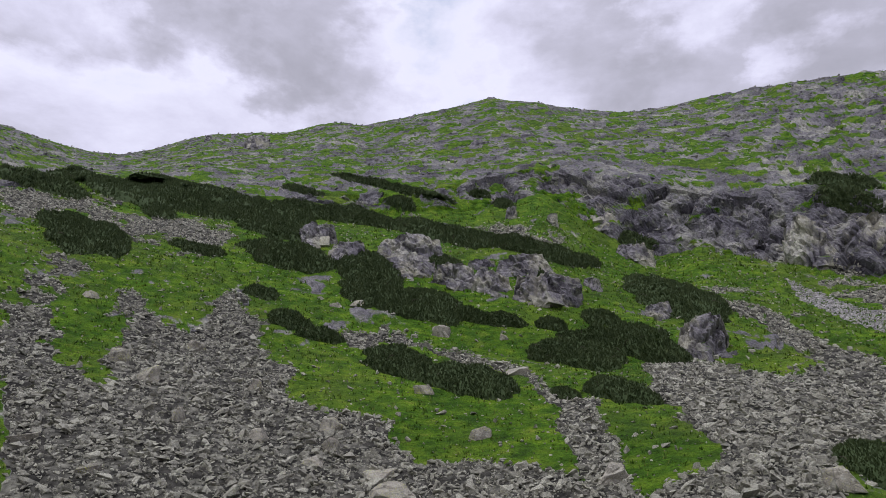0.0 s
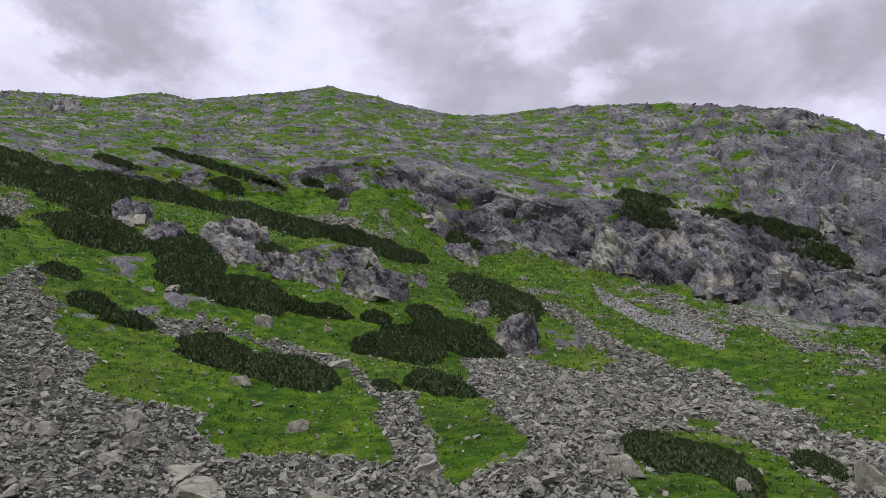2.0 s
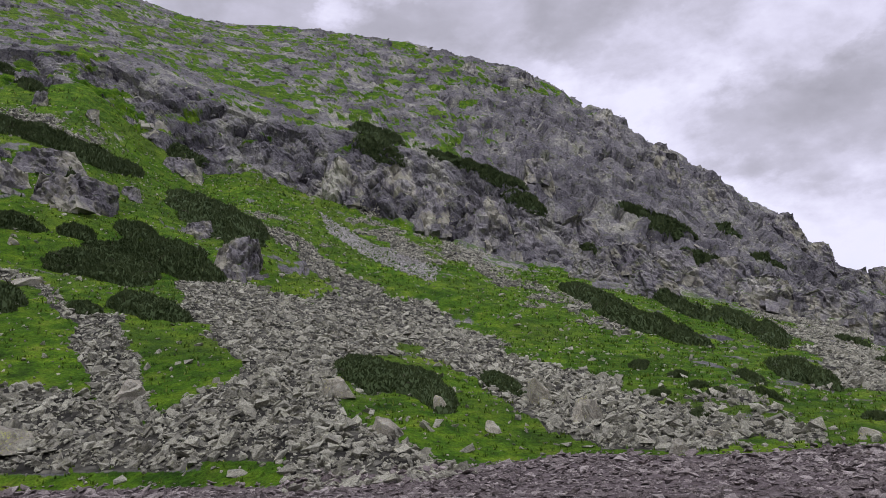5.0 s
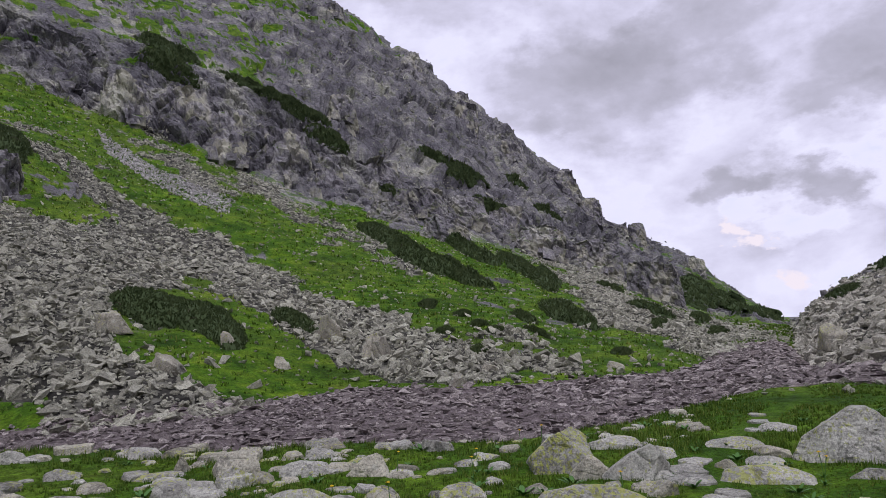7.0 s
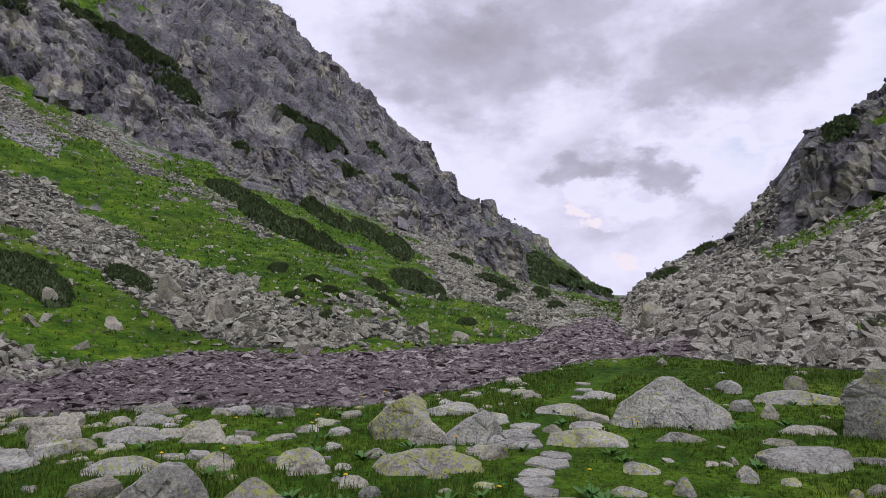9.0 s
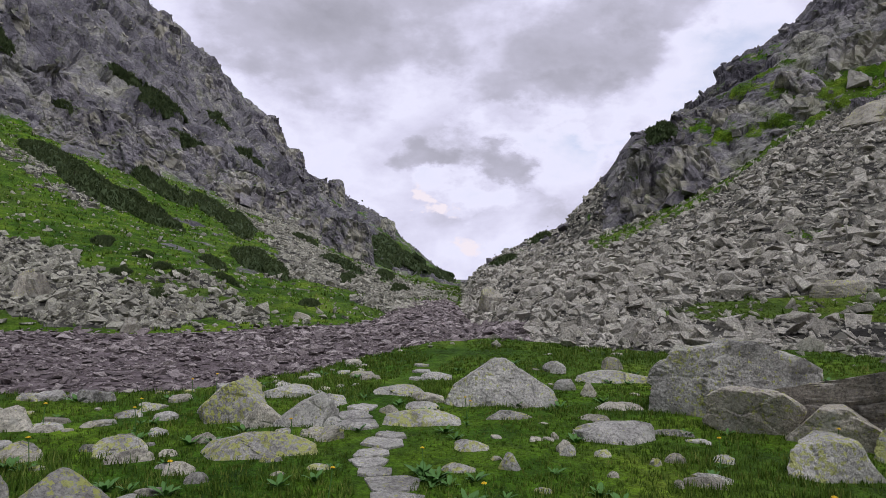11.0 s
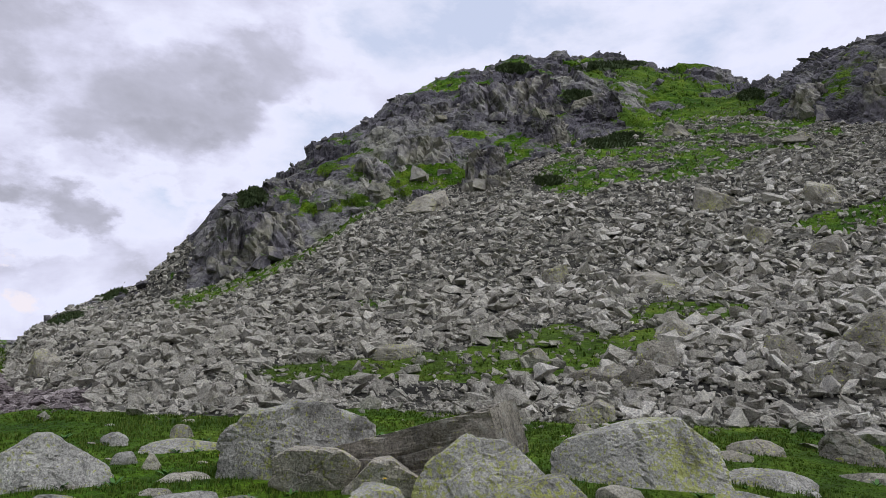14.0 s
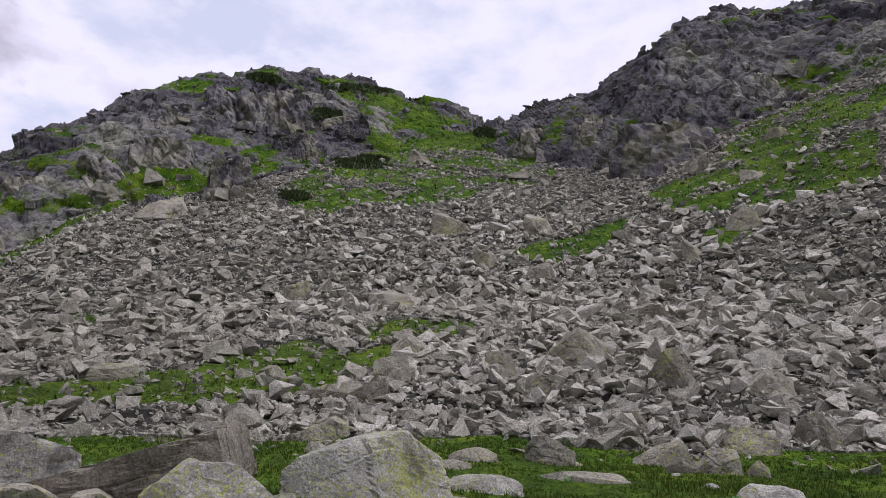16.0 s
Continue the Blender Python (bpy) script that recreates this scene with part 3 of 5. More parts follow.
def inside(outline, az, el):
    """Whether the directions lie inside an outline of (bearing, height) corners."""
    hit = np.zeros(len(az), bool)
    x2, y2 = outline[-1]
    for x1, y1 in outline:
        if y1 != y2:
            cross = ((y1 > el) != (y2 > el)) & (az < (x2 - x1) * (el - y1) / (y2 - y1) + x1)
            hit ^= cross
        x2, y2 = x1, y1
    return hit


FINE = np.arange(-40, 172.01, 0.21)
AZ = np.concatenate([FINE, np.arange(174, 319, 2.5)])
NCOL = len(AZ)
LINES = [SHORE, BEDGE, FOOT, MID, BASE, BROW, CREST]
STEPS = [34, 8, 46, 66, 66, 58, 76]


def lay_ground():
    """The profile along every bearing, row by row outwards: distance, height and zone."""
    here = [np.full(NCOL, 0.001), np.full(NCOL, 0.0)]
    near = [np.full(NCOL, 3.6), np.full(NCOL, 0.0)]
    rows_r, rows_z, zone = [here[0]], [here[1]], [0.0]
    marks = [near] + [list(along(k, AZ)) for k in LINES]
    last = here
    for n, (mark, steps) in enumerate(zip(marks, [6] + STEPS)):
        for s in range(1, steps + 1):
            f = s / steps
            # even steps in angle of sight rather than in distance
            g = f * last[0] / (f * last[0] + (1 - f) * mark[0])
            g = 0.5 * f + 0.5 * g if n < 4 else f
            rows_r.append(last[0] + (mark[0] - last[0]) * g)
            rows_z.append(last[1] + (mark[1] - last[1]) * g)
            zone.append(n + f)
        last = mark
    # the far side of the crests, and on to the horizon
    r, z = last
    for f, reach, drop in ((0.1, 0.02, 0.6), (0.25, 0.06, 4), (0.4, 0.15, 14), (0.6, 0.4, 45), (0.75, 0.9, 90), (0.9, 2.5, 150)):
        rows_r.append(r * (1 + reach))
        rows_z.append(np.maximum(z - drop, -60 * f))
        zone.append(8 + f)
    rows_r.append(np.full(NCOL, 2600.0))
    rows_z.append(np.full(NCOL, -60.0))
    zone.append(9.0)
    rows_r.append(np.full(NCOL, 4800.0))
    rows_z.append(np.full(NCOL, -60.0))
    zone.append(9.2)
    return np.array(rows_r), np.array(rows_z), np.array(zone)


GR, GZ, ZONE = lay_ground()
NROW = len(ZONE)
SINA, COSA = np.sin(np.radians(AZ)), np.cos(np.radians(AZ))
GX, GY = GR * SINA, GR * COSA
# the crest of the valley's mouth lies so far off that nothing pokes over it
PTS = np.stack([GX, GY, GZ], -1).reshape(-1, 3)
ZZ = np.repeat(ZONE, NCOL)
AA = np.tile(AZ, NROW)
RR = GR.reshape(-1)
NORTH = AA < 81.2


def grid_normals(p):
    g = p.reshape(NROW, NCOL, 3)
    du = np.gradient(g, axis=0)
    dv = np.gradient(g, axis=1)
    n = np.cross(dv, du)
    n /= np.maximum(np.linalg.norm(n, axis=2, keepdims=True), 1e-9)
    return n.reshape(-1, 3)


def ground_cover():
    """How much turf, broken stone and lake bed lies at each point (the rest is bare rock)."""
    el = np.degrees(np.arctan2(PTS[:, 2] - EYE[2], RR))
    wob = np.clip(RR / 90, 0.15, 1.0)
    wob = wob * np.where(NORTH, 1.0, 0.45)
    az = AA + wob * 3.4 * fractal(PTS, 0.14, 5, 11, 0.65) * np.where(RR < 40, 2.0, 1.0)
    el = el + wob * 2.0 * fractal(PTS, 0.15, 5, 23, 0.65)
    mott = fractal(PTS * (1, 1, 1.6), 0.095, 7, 31, 0.74)
    fine = fractal(PTS, 0.35, 4, 41, 0.6)
    turf, scree, bed = np.zeros(len(PTS)), np.zeros(len(PTS)), np.zeros(len(PTS))
    n, s = NORTH, ~NORTH
    turf[ZZ <= 2.45] = 1.0
    lake = (ZZ > 2.25) & (ZZ <= 4.02) & (AA < 87) & (AA > -41)
    bed[lake] = 1.0
    turf[lake] = 0.0
    lower = (ZZ > 4.0) & (ZZ <= 6.0)
    turf[lower & n] = np.clip(1.25 - 1.9 * np.clip(mott[lower & n] + 0.5 * fine[lower & n], 0, 1), 0, 1)
    scree[lower & s] = 1.0
    scree[(ZZ > 2.45) & (ZZ <= 4.0) & (AA >= 87)] = 1.0
    cliff = (ZZ > 6.0) & (ZZ <= 7.0)
    turf[cliff & n] = np.clip(0.62 - 0.018 * np.clip(AA[cliff & n] + 5, 0, 60) + 2.2 * mott[cliff & n], 0, 1)
    turf[cliff & s] = np.clip(0.3 - 0.4 * (AA[cliff & s] > 139) + 2.0 * mott[cliff & s], 0, 1)
    top = (ZZ > 7.0) & (ZZ <= 9.5)
    speckle = fractal(PTS, 0.22, 5, 37, 0.75)
    high = top & n & (AA < 45)
    mott[high] = 0.35 * mott[high] + 0.75 * speckle[high]
    turf[top & n] = np.clip(0.5 - 0.012 * np.clip(AA[top & n] - 22, 0, 60) + 1.3 * np.clip((AA[top & n] - 69) / 6, 0, 1) + 2.6 * mott[top & n], 0, 1)
    turf[top & s] = np.clip(0.3 - 0.35 * (AA[top & s] > 139) + 1.8 * mott[top & s], 0, 1)
    # broken stone runs out over the low end of the south ridge
    skirt = s & (AA < 93) & (ZZ > 5.9) & (ZZ < 8.8) & (fine < 0.35)
    turf[skirt], scree[skirt] = 0.1, 1.0
    for weight, outline in ROCK_NORTH:
        k = n & inside(outline, az, el) & (ZZ > 4.2)
        turf[k] = np.clip(turf[k] - 0.5 * weight, 0, 1)
        scree[k] = 0
    for weight, outline in SCREE_NORTH:
        k = n & inside(outline, az, el) & (ZZ > 3.9) & (fine < weight * 1.6 - 0.75)
        turf[k], scree[k] = 0.08, 1.0
    for weight, outline in GRASS_NORTH:
        k = n & inside(outline, az, el) & (ZZ > 3.9) & (fine < weight * 1.6 - 0.75)
        turf[k], scree[k], bed[k] = 0.95, 0.0, 0.0
    for weight, outline in GRASS_SOUTH:
        k = s & inside(outline, az, el) & (fine < weight * 1.6 - 0.75)
        turf[k], scree[k] = 0.95, 0.0
    return np.clip(turf, 0, 1), scree, bed


TURF, SCREE, BED = ground_cover()


def roughen():
    """Swells, broken rock and turf hummocks, laid along the ground's normal."""
    nor = grid_normals(PTS)
    rock = np.clip(1 - TURF - SCREE - BED, 0, 1)
    size = np.clip((RR - 3) / 140, 0.0, 1.3)
    rise = size * 2.2 * fractal(PTS, 0.022, 3, 3) * np.clip((ZZ - 4) / 2, 0, 1)
    rise += 0.10 * np.clip(RR / 8, 0.1, 1) * fractal(PTS, 0.45, 3, 5) * (ZZ < 4.2)
    rise += 0.35 * size * fractal(PTS, 0.3, 3, 7) * (ZZ >= 4.0)
    far = np.where(NORTH, 1.0, 0.62)
    q = PTS * (1, 1, 0.7) + 2.5 * np.stack([fractal(PTS, 0.06, 2, s) for s in (61, 62, 63)], 1)
    craggy = np.where((ZZ > 5.9) & (ZZ < 8.05), 1.0, 0.3) * (ZZ > 4.1)
    # the grassy heights are broken into small stones rather than crags
    craggy = craggy * np.where(NORTH & (ZZ > 6.9), np.clip((AA - 15) / 30, 0.25, 1), 1.0)
    for scale, amp, seed in ((0.05, 1.7, 71), (0.14, 1.15, 81), (0.40, 0.55, 91)):
        v, joint = blocks(q * (scale / far)[:, None], seed)
        lift = v - 0.7 * np.exp(-(joint / 0.1) ** 2)
        rise += (0.12 + 0.88 * rock) * amp * far * np.clip(RR / 110, 0, 1) * craggy * lift
    rise += 0.25 * SCREE * np.clip(RR / 40, 0, 1) * fractal(PTS, 0.7, 3, 9)
    edge = np.clip((8.3 - ZZ) / 0.3, 0, 1)
    # the valley's mouth stays smooth
    edge = edge * np.clip(np.abs(AA - 81.2) / 2.5, 0.1, 1)
    return PTS + nor * (rise * edge)[:, None]


SMOOTH_NOR = grid_normals(PTS).reshape(NROW, NCOL, 3)
PTS = roughen()


def mesh_from(name, verts, faces, mat, smooth=True):
    """A mesh of equal-sided faces out of arrays."""
    me = bpy.data.meshes.new(name)
    n, k = faces.shape
    me.vertices.add(len(verts))
    me.vertices.foreach_set("co", np.ascontiguousarray(verts, np.float32).ravel())
    me.loops.add(n * k)
    me.loops.foreach_set("vertex_index", np.ascontiguousarray(faces, np.int32).ravel())
    me.polygons.add(n)
    me.polygons.foreach_set("loop_start", np.arange(0, n * k, k, dtype=np.int32))
    me.polygons.foreach_set("use_smooth", np.broadcast_to(np.asarray(smooth, bool), (n,)).copy())
    me.update(calc_edges=True)
    me.materials.append(mat)
    return me


def build_ground():
    i = np.arange(NROW - 1)[:, None] * NCOL
    j = np.arange(NCOL)[None, :]
    j2 = (j + 1) % NCOL
    faces = np.stack([i + j, i + j2, i + NCOL + j2, i + NCOL + j], -1).reshape(-1, 4)[:, ::-1]
    verts = np.vstack([PTS, [[0, 0, 0.0]]])
    soft = ((TURF > 0.5) | (ZZ < 5.0)).reshape(NROW, NCOL)[:-1]
    me = mesh_from("ground", verts, faces, M_GROUND, soft.reshape(-1))
    lay = me.color_attributes.new("cover", "FLOAT_COLOR", "POINT")
    data = np.ones((len(verts), 4), np.float32)
    data[:-1, 0], data[:-1, 1], data[:-1, 2] = TURF, SCREE, BED
    lay.data.foreach_set("color", data.ravel())
    return tagged(new("ground", me), "alpine valley ground of turf, broken stone and grey crags", "ground", kind="structure")


ground = build_ground()
GRID = PTS.reshape(NROW, NCOL, 3)
GNOR = grid_normals(PTS).reshape(NROW, NCOL, 3)
SEEN = np.degrees(np.arctan2(GRID[:, :, 2] - EYE[2], np.hypot(GRID[:, :, 0], GRID[:, :, 1])))


def spot(bearing, height):
    """Where a line of sight from the station meets the ground: place and normal."""
    j = int(np.argmin(np.abs(AZ - bearing)))
    col = SEEN[:, j]
    hits = np.nonzero(col[3:] >= height)[0]
    k = int(hits[0]) + 3 if len(hits) else int(np.argmax(col[:-9]))
    a, b = col[k - 1], col[k]
    f = 1.0 if b - a < 1e-6 else min(max((height - a) / (b - a), 0.0), 1.0)
    p = GRID[k - 1, j] * (1 - f) + GRID[k, j] * f
    return Vector(p), Vector(SMOOTH_NOR[k, j])

# ---------------------------------------------------------------- loose stones
def rough_stone(rng, points=13, flat=0.62):
    """One angular block: the hull of a few points, chipped flat on some sides."""
    bm = bmesh.new()
    for _ in range(points):
        v = Vector((rng.gauss(0, 1), rng.gauss(0, 1), rng.gauss(0, 1))).normalized()
        k = max(abs(v.x), abs(v.y) * 1.1, abs(v.z))
        v = v * (0.55 / k * 0.6 + 0.55 * 0.4) * rng.uniform(0.85, 1.1)
        bm.verts.new((v.x, v.y * 0.8, v.z * flat))
    bmesh.ops.convex_hull(bm, input=bm.verts)
    for v in [v for v in bm.verts if not v.link_faces]:
        bm.verts.remove(v)
    bmesh.ops.triangulate(bm, faces=bm.faces)
    bmesh.ops.recalc_face_normals(bm, faces=bm.faces)
    bm.verts.index_update()
    verts = np.array([v.co[:] for v in bm.verts])
    faces = np.array([[v.index for v in f.verts] for f in bm.faces])
    bm.free()
    return verts, faces


RNG = random.Random(7)
NPR = np.random.default_rng(7)
FORMS = [rough_stone(RNG, RNG.choice((7, 8, 8, 9)), RNG.choice((0.5, 0.6, 0.75))) for _ in range(40)]


def turns(n, normals, tilt):
    """Random turns whose z leans from the normals by about tilt radians."""
    z = normals * 0.7 + np.array([0, 0, 0.3]) + NPR.normal(0, tilt, (n, 3))
    z /= np.linalg.norm(z, axis=1, keepdims=True)
    a = NPR.uniform(0, 2 * np.pi, n)
    x = np.stack([np.cos(a), np.sin(a), np.zeros(n)], 1)
    x -= z * (x * z).sum(1, keepdims=True)
    x /= np.linalg.norm(x, axis=1, keepdims=True)
    return np.stack([x, np.cross(z, x), z], 2)


def strew(weight, count, small, big, power, far=0.0):
    """Places, turns and sizes for stones over the ground; weight: how thickly they lie on every cell."""
    du = GRID[1:, :-1] - GRID[:-1, :-1]
    dv = GRID[:-1, 1:] - GRID[:-1, :-1]
    area = np.linalg.norm(np.cross(du, dv), axis=2)
    w = area * weight[:-1, :-1]
    w = w.ravel() / w.sum()
    cell = NPR.choice(len(w), count, p=w)
    i, j = cell // (NCOL - 1), cell % (NCOL - 1)
    f, g = NPR.uniform(0, 1, (count, 1)), NPR.uniform(0, 1, (count, 1))
    p = GRID[i, j] + f * du[i, j] + g * dv[i, j]
    size = small * NPR.uniform(0.02, 1, count) ** (-1 / power)
    size = np.minimum(size, big * NPR.uniform(0.6, 1, count))
    size = np.maximum(size, np.linalg.norm(p, axis=1) * far)
    size = size * np.clip(np.linalg.norm(p, axis=1) / 30, 0.72, 1.0)
    return p, GNOR[i, j], size


def stone_arrays(p, nor, size, tilt=0.3, sink=0.12, flat=1.0):
    turn = turns(len(p), nor, tilt)
    form = NPR.integers(0, len(FORMS), len(p))
    vs, fs, base = [], [], 0
    for k, (v, f) in enumerate(FORMS):
        sel = np.nonzero(form == k)[0]
        if not len(sel):
            continue
        stretch = NPR.uniform(0.75, 1.25, (len(sel), 3)) * (1, 1, flat)
        q = v[None] * stretch[:, None, :] * size[sel, None, None]
        q = np.einsum("nij,nvj->nvi", turn[sel], q) + (p[sel] + nor[sel] * size[sel, None] * sink)[:, None, :]
        vs.append(q.reshape(-1, 3))
        fs.append((f[None] + (base + np.arange(len(sel)) * len(v))[:, None, None]).reshape(-1, 3))
        base += len(sel) * len(v)
    return np.vstack(vs), np.vstack(fs)


ZG = np.repeat(ZONE, NCOL).reshape(NROW, NCOL)
TURFG = TURF.reshape(NROW, NCOL)
W_SCREE = SCREE.reshape(NROW, NCOL) * (TURF.reshape(NROW, NCOL) < 0.5)
DIST = np.linalg.norm(GRID, axis=2)
AZG = np.broadcast_to(AZ, (NROW, NCOL))
VIEW = (AZG > -39) & (AZG < 171)
W_N = W_SCREE * VIEW * (AZG < 81.5) * (DIST < 210) / np.maximum(DIST, 40) ** 1.2
W_S = W_SCREE * VIEW * (AZG >= 81.5) * (DIST < 130) / np.maximum(DIST, 20) ** 1.05
W_B = BED.reshape(NROW, NCOL) * VIEW * (TURF.reshape(NROW, NCOL) < 0.5) * (DIST < 140) / np.maximum(DIST, 14) ** 0.7
W_T = TURF.reshape(NROW, NCOL) * VIEW * (DIST < 170) * (DIST > 14) * (np.repeat(ZONE, NCOL).reshape(NROW, NCOL) < 6.2) / np.maximum(DIST, 20) * np.where((AZG > 87) & (ZG > 4), 4.0, 1.0)


W_U = VIEW * (ZG > 6.0) * (ZG < 8.03) * np.clip(1.1 - TURFG, 0.12, 1) / np.maximum(DIST, 60)


def lone_stones(name, label, mat, p, nor, size, tilt, sink, flat):
    """The nearest stones of a field, each a thing of its own."""
    forms = [mesh_from(name, v, f, mat, False) for v, f in FORMS]
    turn = turns(len(p), nor, tilt)
    for k in range(len(p)):
        ob = new(name, forms[k % len(forms)])
        s = NPR.uniform(0.75, 1.25, 3) * (1, 1, flat) * size[k]
        ob.matrix_basis = Matrix.Translation(p[k] + nor[k] * size[k] * sink) @ Matrix(turn[k].tolist()).to_4x4() @ Matrix.Diagonal((*s, 1))
        tagged(ob, label, "stone", "stones of " + name)


def stone_field(name, label, mat, weight, count, small, big, power, far, single="", tilt=0.3, sink=0.12, flat=1.0):
    p, nor, size = strew(weight, count, small, big, power, far)
    if single:
        order = np.argsort(np.linalg.norm(p, axis=1) / size)
        lone_stones(single, label.replace("stones", "stone").replace("boulders", "boulder"), mat, p[order[:240]], nor[order[:240]], size[order[:240]], tilt, sink, flat)
        p, nor, size = p[order[240:]], nor[order[240:]], size[order[240:]]
    v, f = stone_arrays(p, nor, size, tilt, sink, flat)
    return tagged(new(name, mesh_from(name, v, f, mat, False)), label, "stones", kind="stuff")


stone_field("talus_north", "pale grey broken stones fanning down the long slope", M_TALUS, W_N, 52000, 0.17, 1.25, 1.9, 0.0032)
stone_field("talus_south", "grey angular boulders piled below the crags", M_TALUS_PINK, W_S, 60000, 0.14, 1.35, 1.7, 0.0034, single="talus_block")
stone_field("lakebed_stones", "mauve grey flat stones of the dried lake bed", M_BED, W_B, 28000, 0.115, 0.8, 1.8, 0.004, single="lakebed_stone", tilt=0.16, flat=0.6)
stone_field("turf_stones", "small pale stones strewn over the turf", M_TALUS, W_T, 9500, 0.17, 1.1, 2.0, 0.003)
W_C = (inside(CHUTE, AA, np.degrees(np.arctan2(PTS[:, 2] - EYE[2], RR))).reshape(NROW, NCOL) * VIEW).astype(float)
stone_field("fresh_scree", "fresh pale stones spilled below the cliff's gully", M_FRESH, W_C, 3000, 0.17, 0.8, 1.9, 0.0032)
stone_field("crag_debris", "pale blocks and rubble scattered over the high slopes", M_CRAG, W_U, 15000, 0.3, 2.4, 1.8, 0.003)
stone_field("talus_boulders", "large pale angular boulders lying on the talus", M_TALUS_PALE, W_S * np.clip((AZG - 114) / 22, 0, 1) * (ZG < 5.6), 2400, 0.3, 1.3, 1.6, 0.0, single="talus_boulder", sink=0.25, tilt=0.22)

# ---------------------------------------------------------------- boulders and crags
# bearing, angle of the foot, width and height in degrees as seen from the station
BOULDERS = [(130.2, 4.6, 4.9, 2.3), (122.6, 5.4, 2.2, 1.8), (135.0, 11.1, 3.4, 2.6), (142.8, 11.3, 2.6, 2.0), (138.3, 8.6, 2.6, 1.6), (154.8, 8.9, 1.9, 2.1), (158.6, 11.2, 2.7, 2.0), (159.8, 15.0, 1.8, 1.0), (132.5, 17.1, 2.2, 1.3), (140.5, 15.9, 2.9, 1.3), (161.6, 17.9, 1.8, 1.0), (155.6, 15.8, 2.1, 1.7), (112.2, 11.1, 3.7, 2.6), (109.5, -1.4, 3.4, 1.4), (142.6, 7.7, 2.5, 1.6), (136.6, 4.2, 4.2, 1.3), (151.4, 4.3, 3.4, 1.6), (104.3, 16.3, 0.9, 0.6), (113.0, 18.7, 2.4, 0.6), (148.6, 16.2, 1.3, 0.9)]
BOULDERS += [(5.8, -1.9, 4.4, 2.3), (28.7, 0.5, 2.5, 1.6), (48.7, -2.5, 1.8, 2.2), (45.3, -1.0, 1.9, 2.3), (13.5, 1.1, 2.4, 1.7), (32.5, -2.4, 1.8, 1.3), (6.4, 9.6, 1.5, 0.7), (0.2, 12.6, 1.2, 1.2), (3.1, 4.4, 1.8, 1.2), (0.7, -2.3, 2.0, 1.8), (-8.8, 5.0, 1.8, 1.2), (-9.0, 3.3, 1.5, 1.3), (-23.3, 8.2, 1.5, 1.6), (-19.9, 10.7, 1.4, 1.1), (-4.4, -0.4, 4.0, 1.8), (-20.7, 5.4, 1.0, 1.2), (-14.5, 4.1, 1.5, 1.1), (-10.2, 2.3, 1.8, 1.0), (-5.2, 1.3, 2.8, 1.0), (-15.1, 7.9, 1.1, 1.1)]
BOULDERS += [(-25.6, 9.5, 1.8, 1.4), (-28.1, 14.0, 1.3, 0.7), (6.2, 9.5, 2.1, 0.9), (0.0, 12.6, 1.5, 1.3), (-1.6, 8.0, 1.8, 0.9), (5.2, 12.3, 0.7, 0.7), (-7.2, 15.0, 1.4, 0.7), (-9.2, 14.9, 1.2, 0.5), (13.4, 1.0, 1.7, 1.6), (-30.7, 3.5, 2.4, 0.9), (-26.4, 1.6, 2.0, 0.8), (49.0, -2.5, 1.9, 1.9), (32.9, -2.9, 2.3, 1.7), (28.6, 0.8, 2.2, 1.5), (55.6, -5.2, 1.6, 1.2), (68.1, -4.2, 1.3, 0.6), (58.0, -4.1, 1.4, 0.7), (37.1, -1.1, 1.0, 1.4), (41.3, -3.0, 1.3, 1.1), (84.0, -3.1, 2.0, 2.0)]
PINES = [(-29.1, 16.9, 5.4, 3.4), (-13.4, 17.8, 7.3, 2.6), (-15.3, 15.2, 2.9, 1.1), (-13.0, 12.9, 3.4, 1.7), (-10.3, 12.0, 3.8, 1.3), (-6.8, 17.1, 5.3, 2.8), (-7.0, 15.0, 3.8, 2.6), (-1.4, 13.7, 6.3, 3.3), (3.3, 13.5, 7.0, 1.6), (-3.7, 10.0, 5.2, 2.0), (1.9, 7.8, 8.0, 2.9), (-24.2, 20.7, 2.8, 1.1), (-33.6, 21.4, 5.0, 1.2), (-28.9, 21.8, 7.1, 1.7), (-23.8, 21.8, 7.8, 2.3), (-19.3, 21.3, 8.2, 2.8), (-15.1, 21.5, 7.6, 2.0), (-14.5, 20.1, 6.6, 1.9), (-11.7, 22.0, 6.9, 1.6), (-7.8, 21.7, 7.0, 1.9)]
PINES += [(-4.6, 24.4, 9.7, 1.3), (-3.9, 23.1, 2.8, 1.4), (-1.2, 20.7, 6.0, 1.9), (2.6, 20.0, 4.5, 1.7), (7.0, 19.7, 8.4, 1.4), (11.1, 18.1, 4.8, 1.6), (0.2, 17.7, 3.2, 1.9), (7.7, 17.5, 2.4, 1.0), (17.5, 15.1, 4.0, 2.3), (20.5, 12.7, 5.9, 3.4), (16.7, 19.0, 3.0, 1.8), (13.3, 13.1, 3.2, 1.6), (9.3, 12.9, 2.9, 1.3), (10.1, 10.3, 5.5, 2.1), (12.3, 9.8, 4.6, 2.9), (16.1, 12.1, 4.5, 1.3), (16.8, 10.1, 6.1, 2.2), (14.4, 7.0, 5.4, 2.1), (10.0, 7.4, 2.5, 1.1), (8.4, 10.4, 2.6, 1.1)]
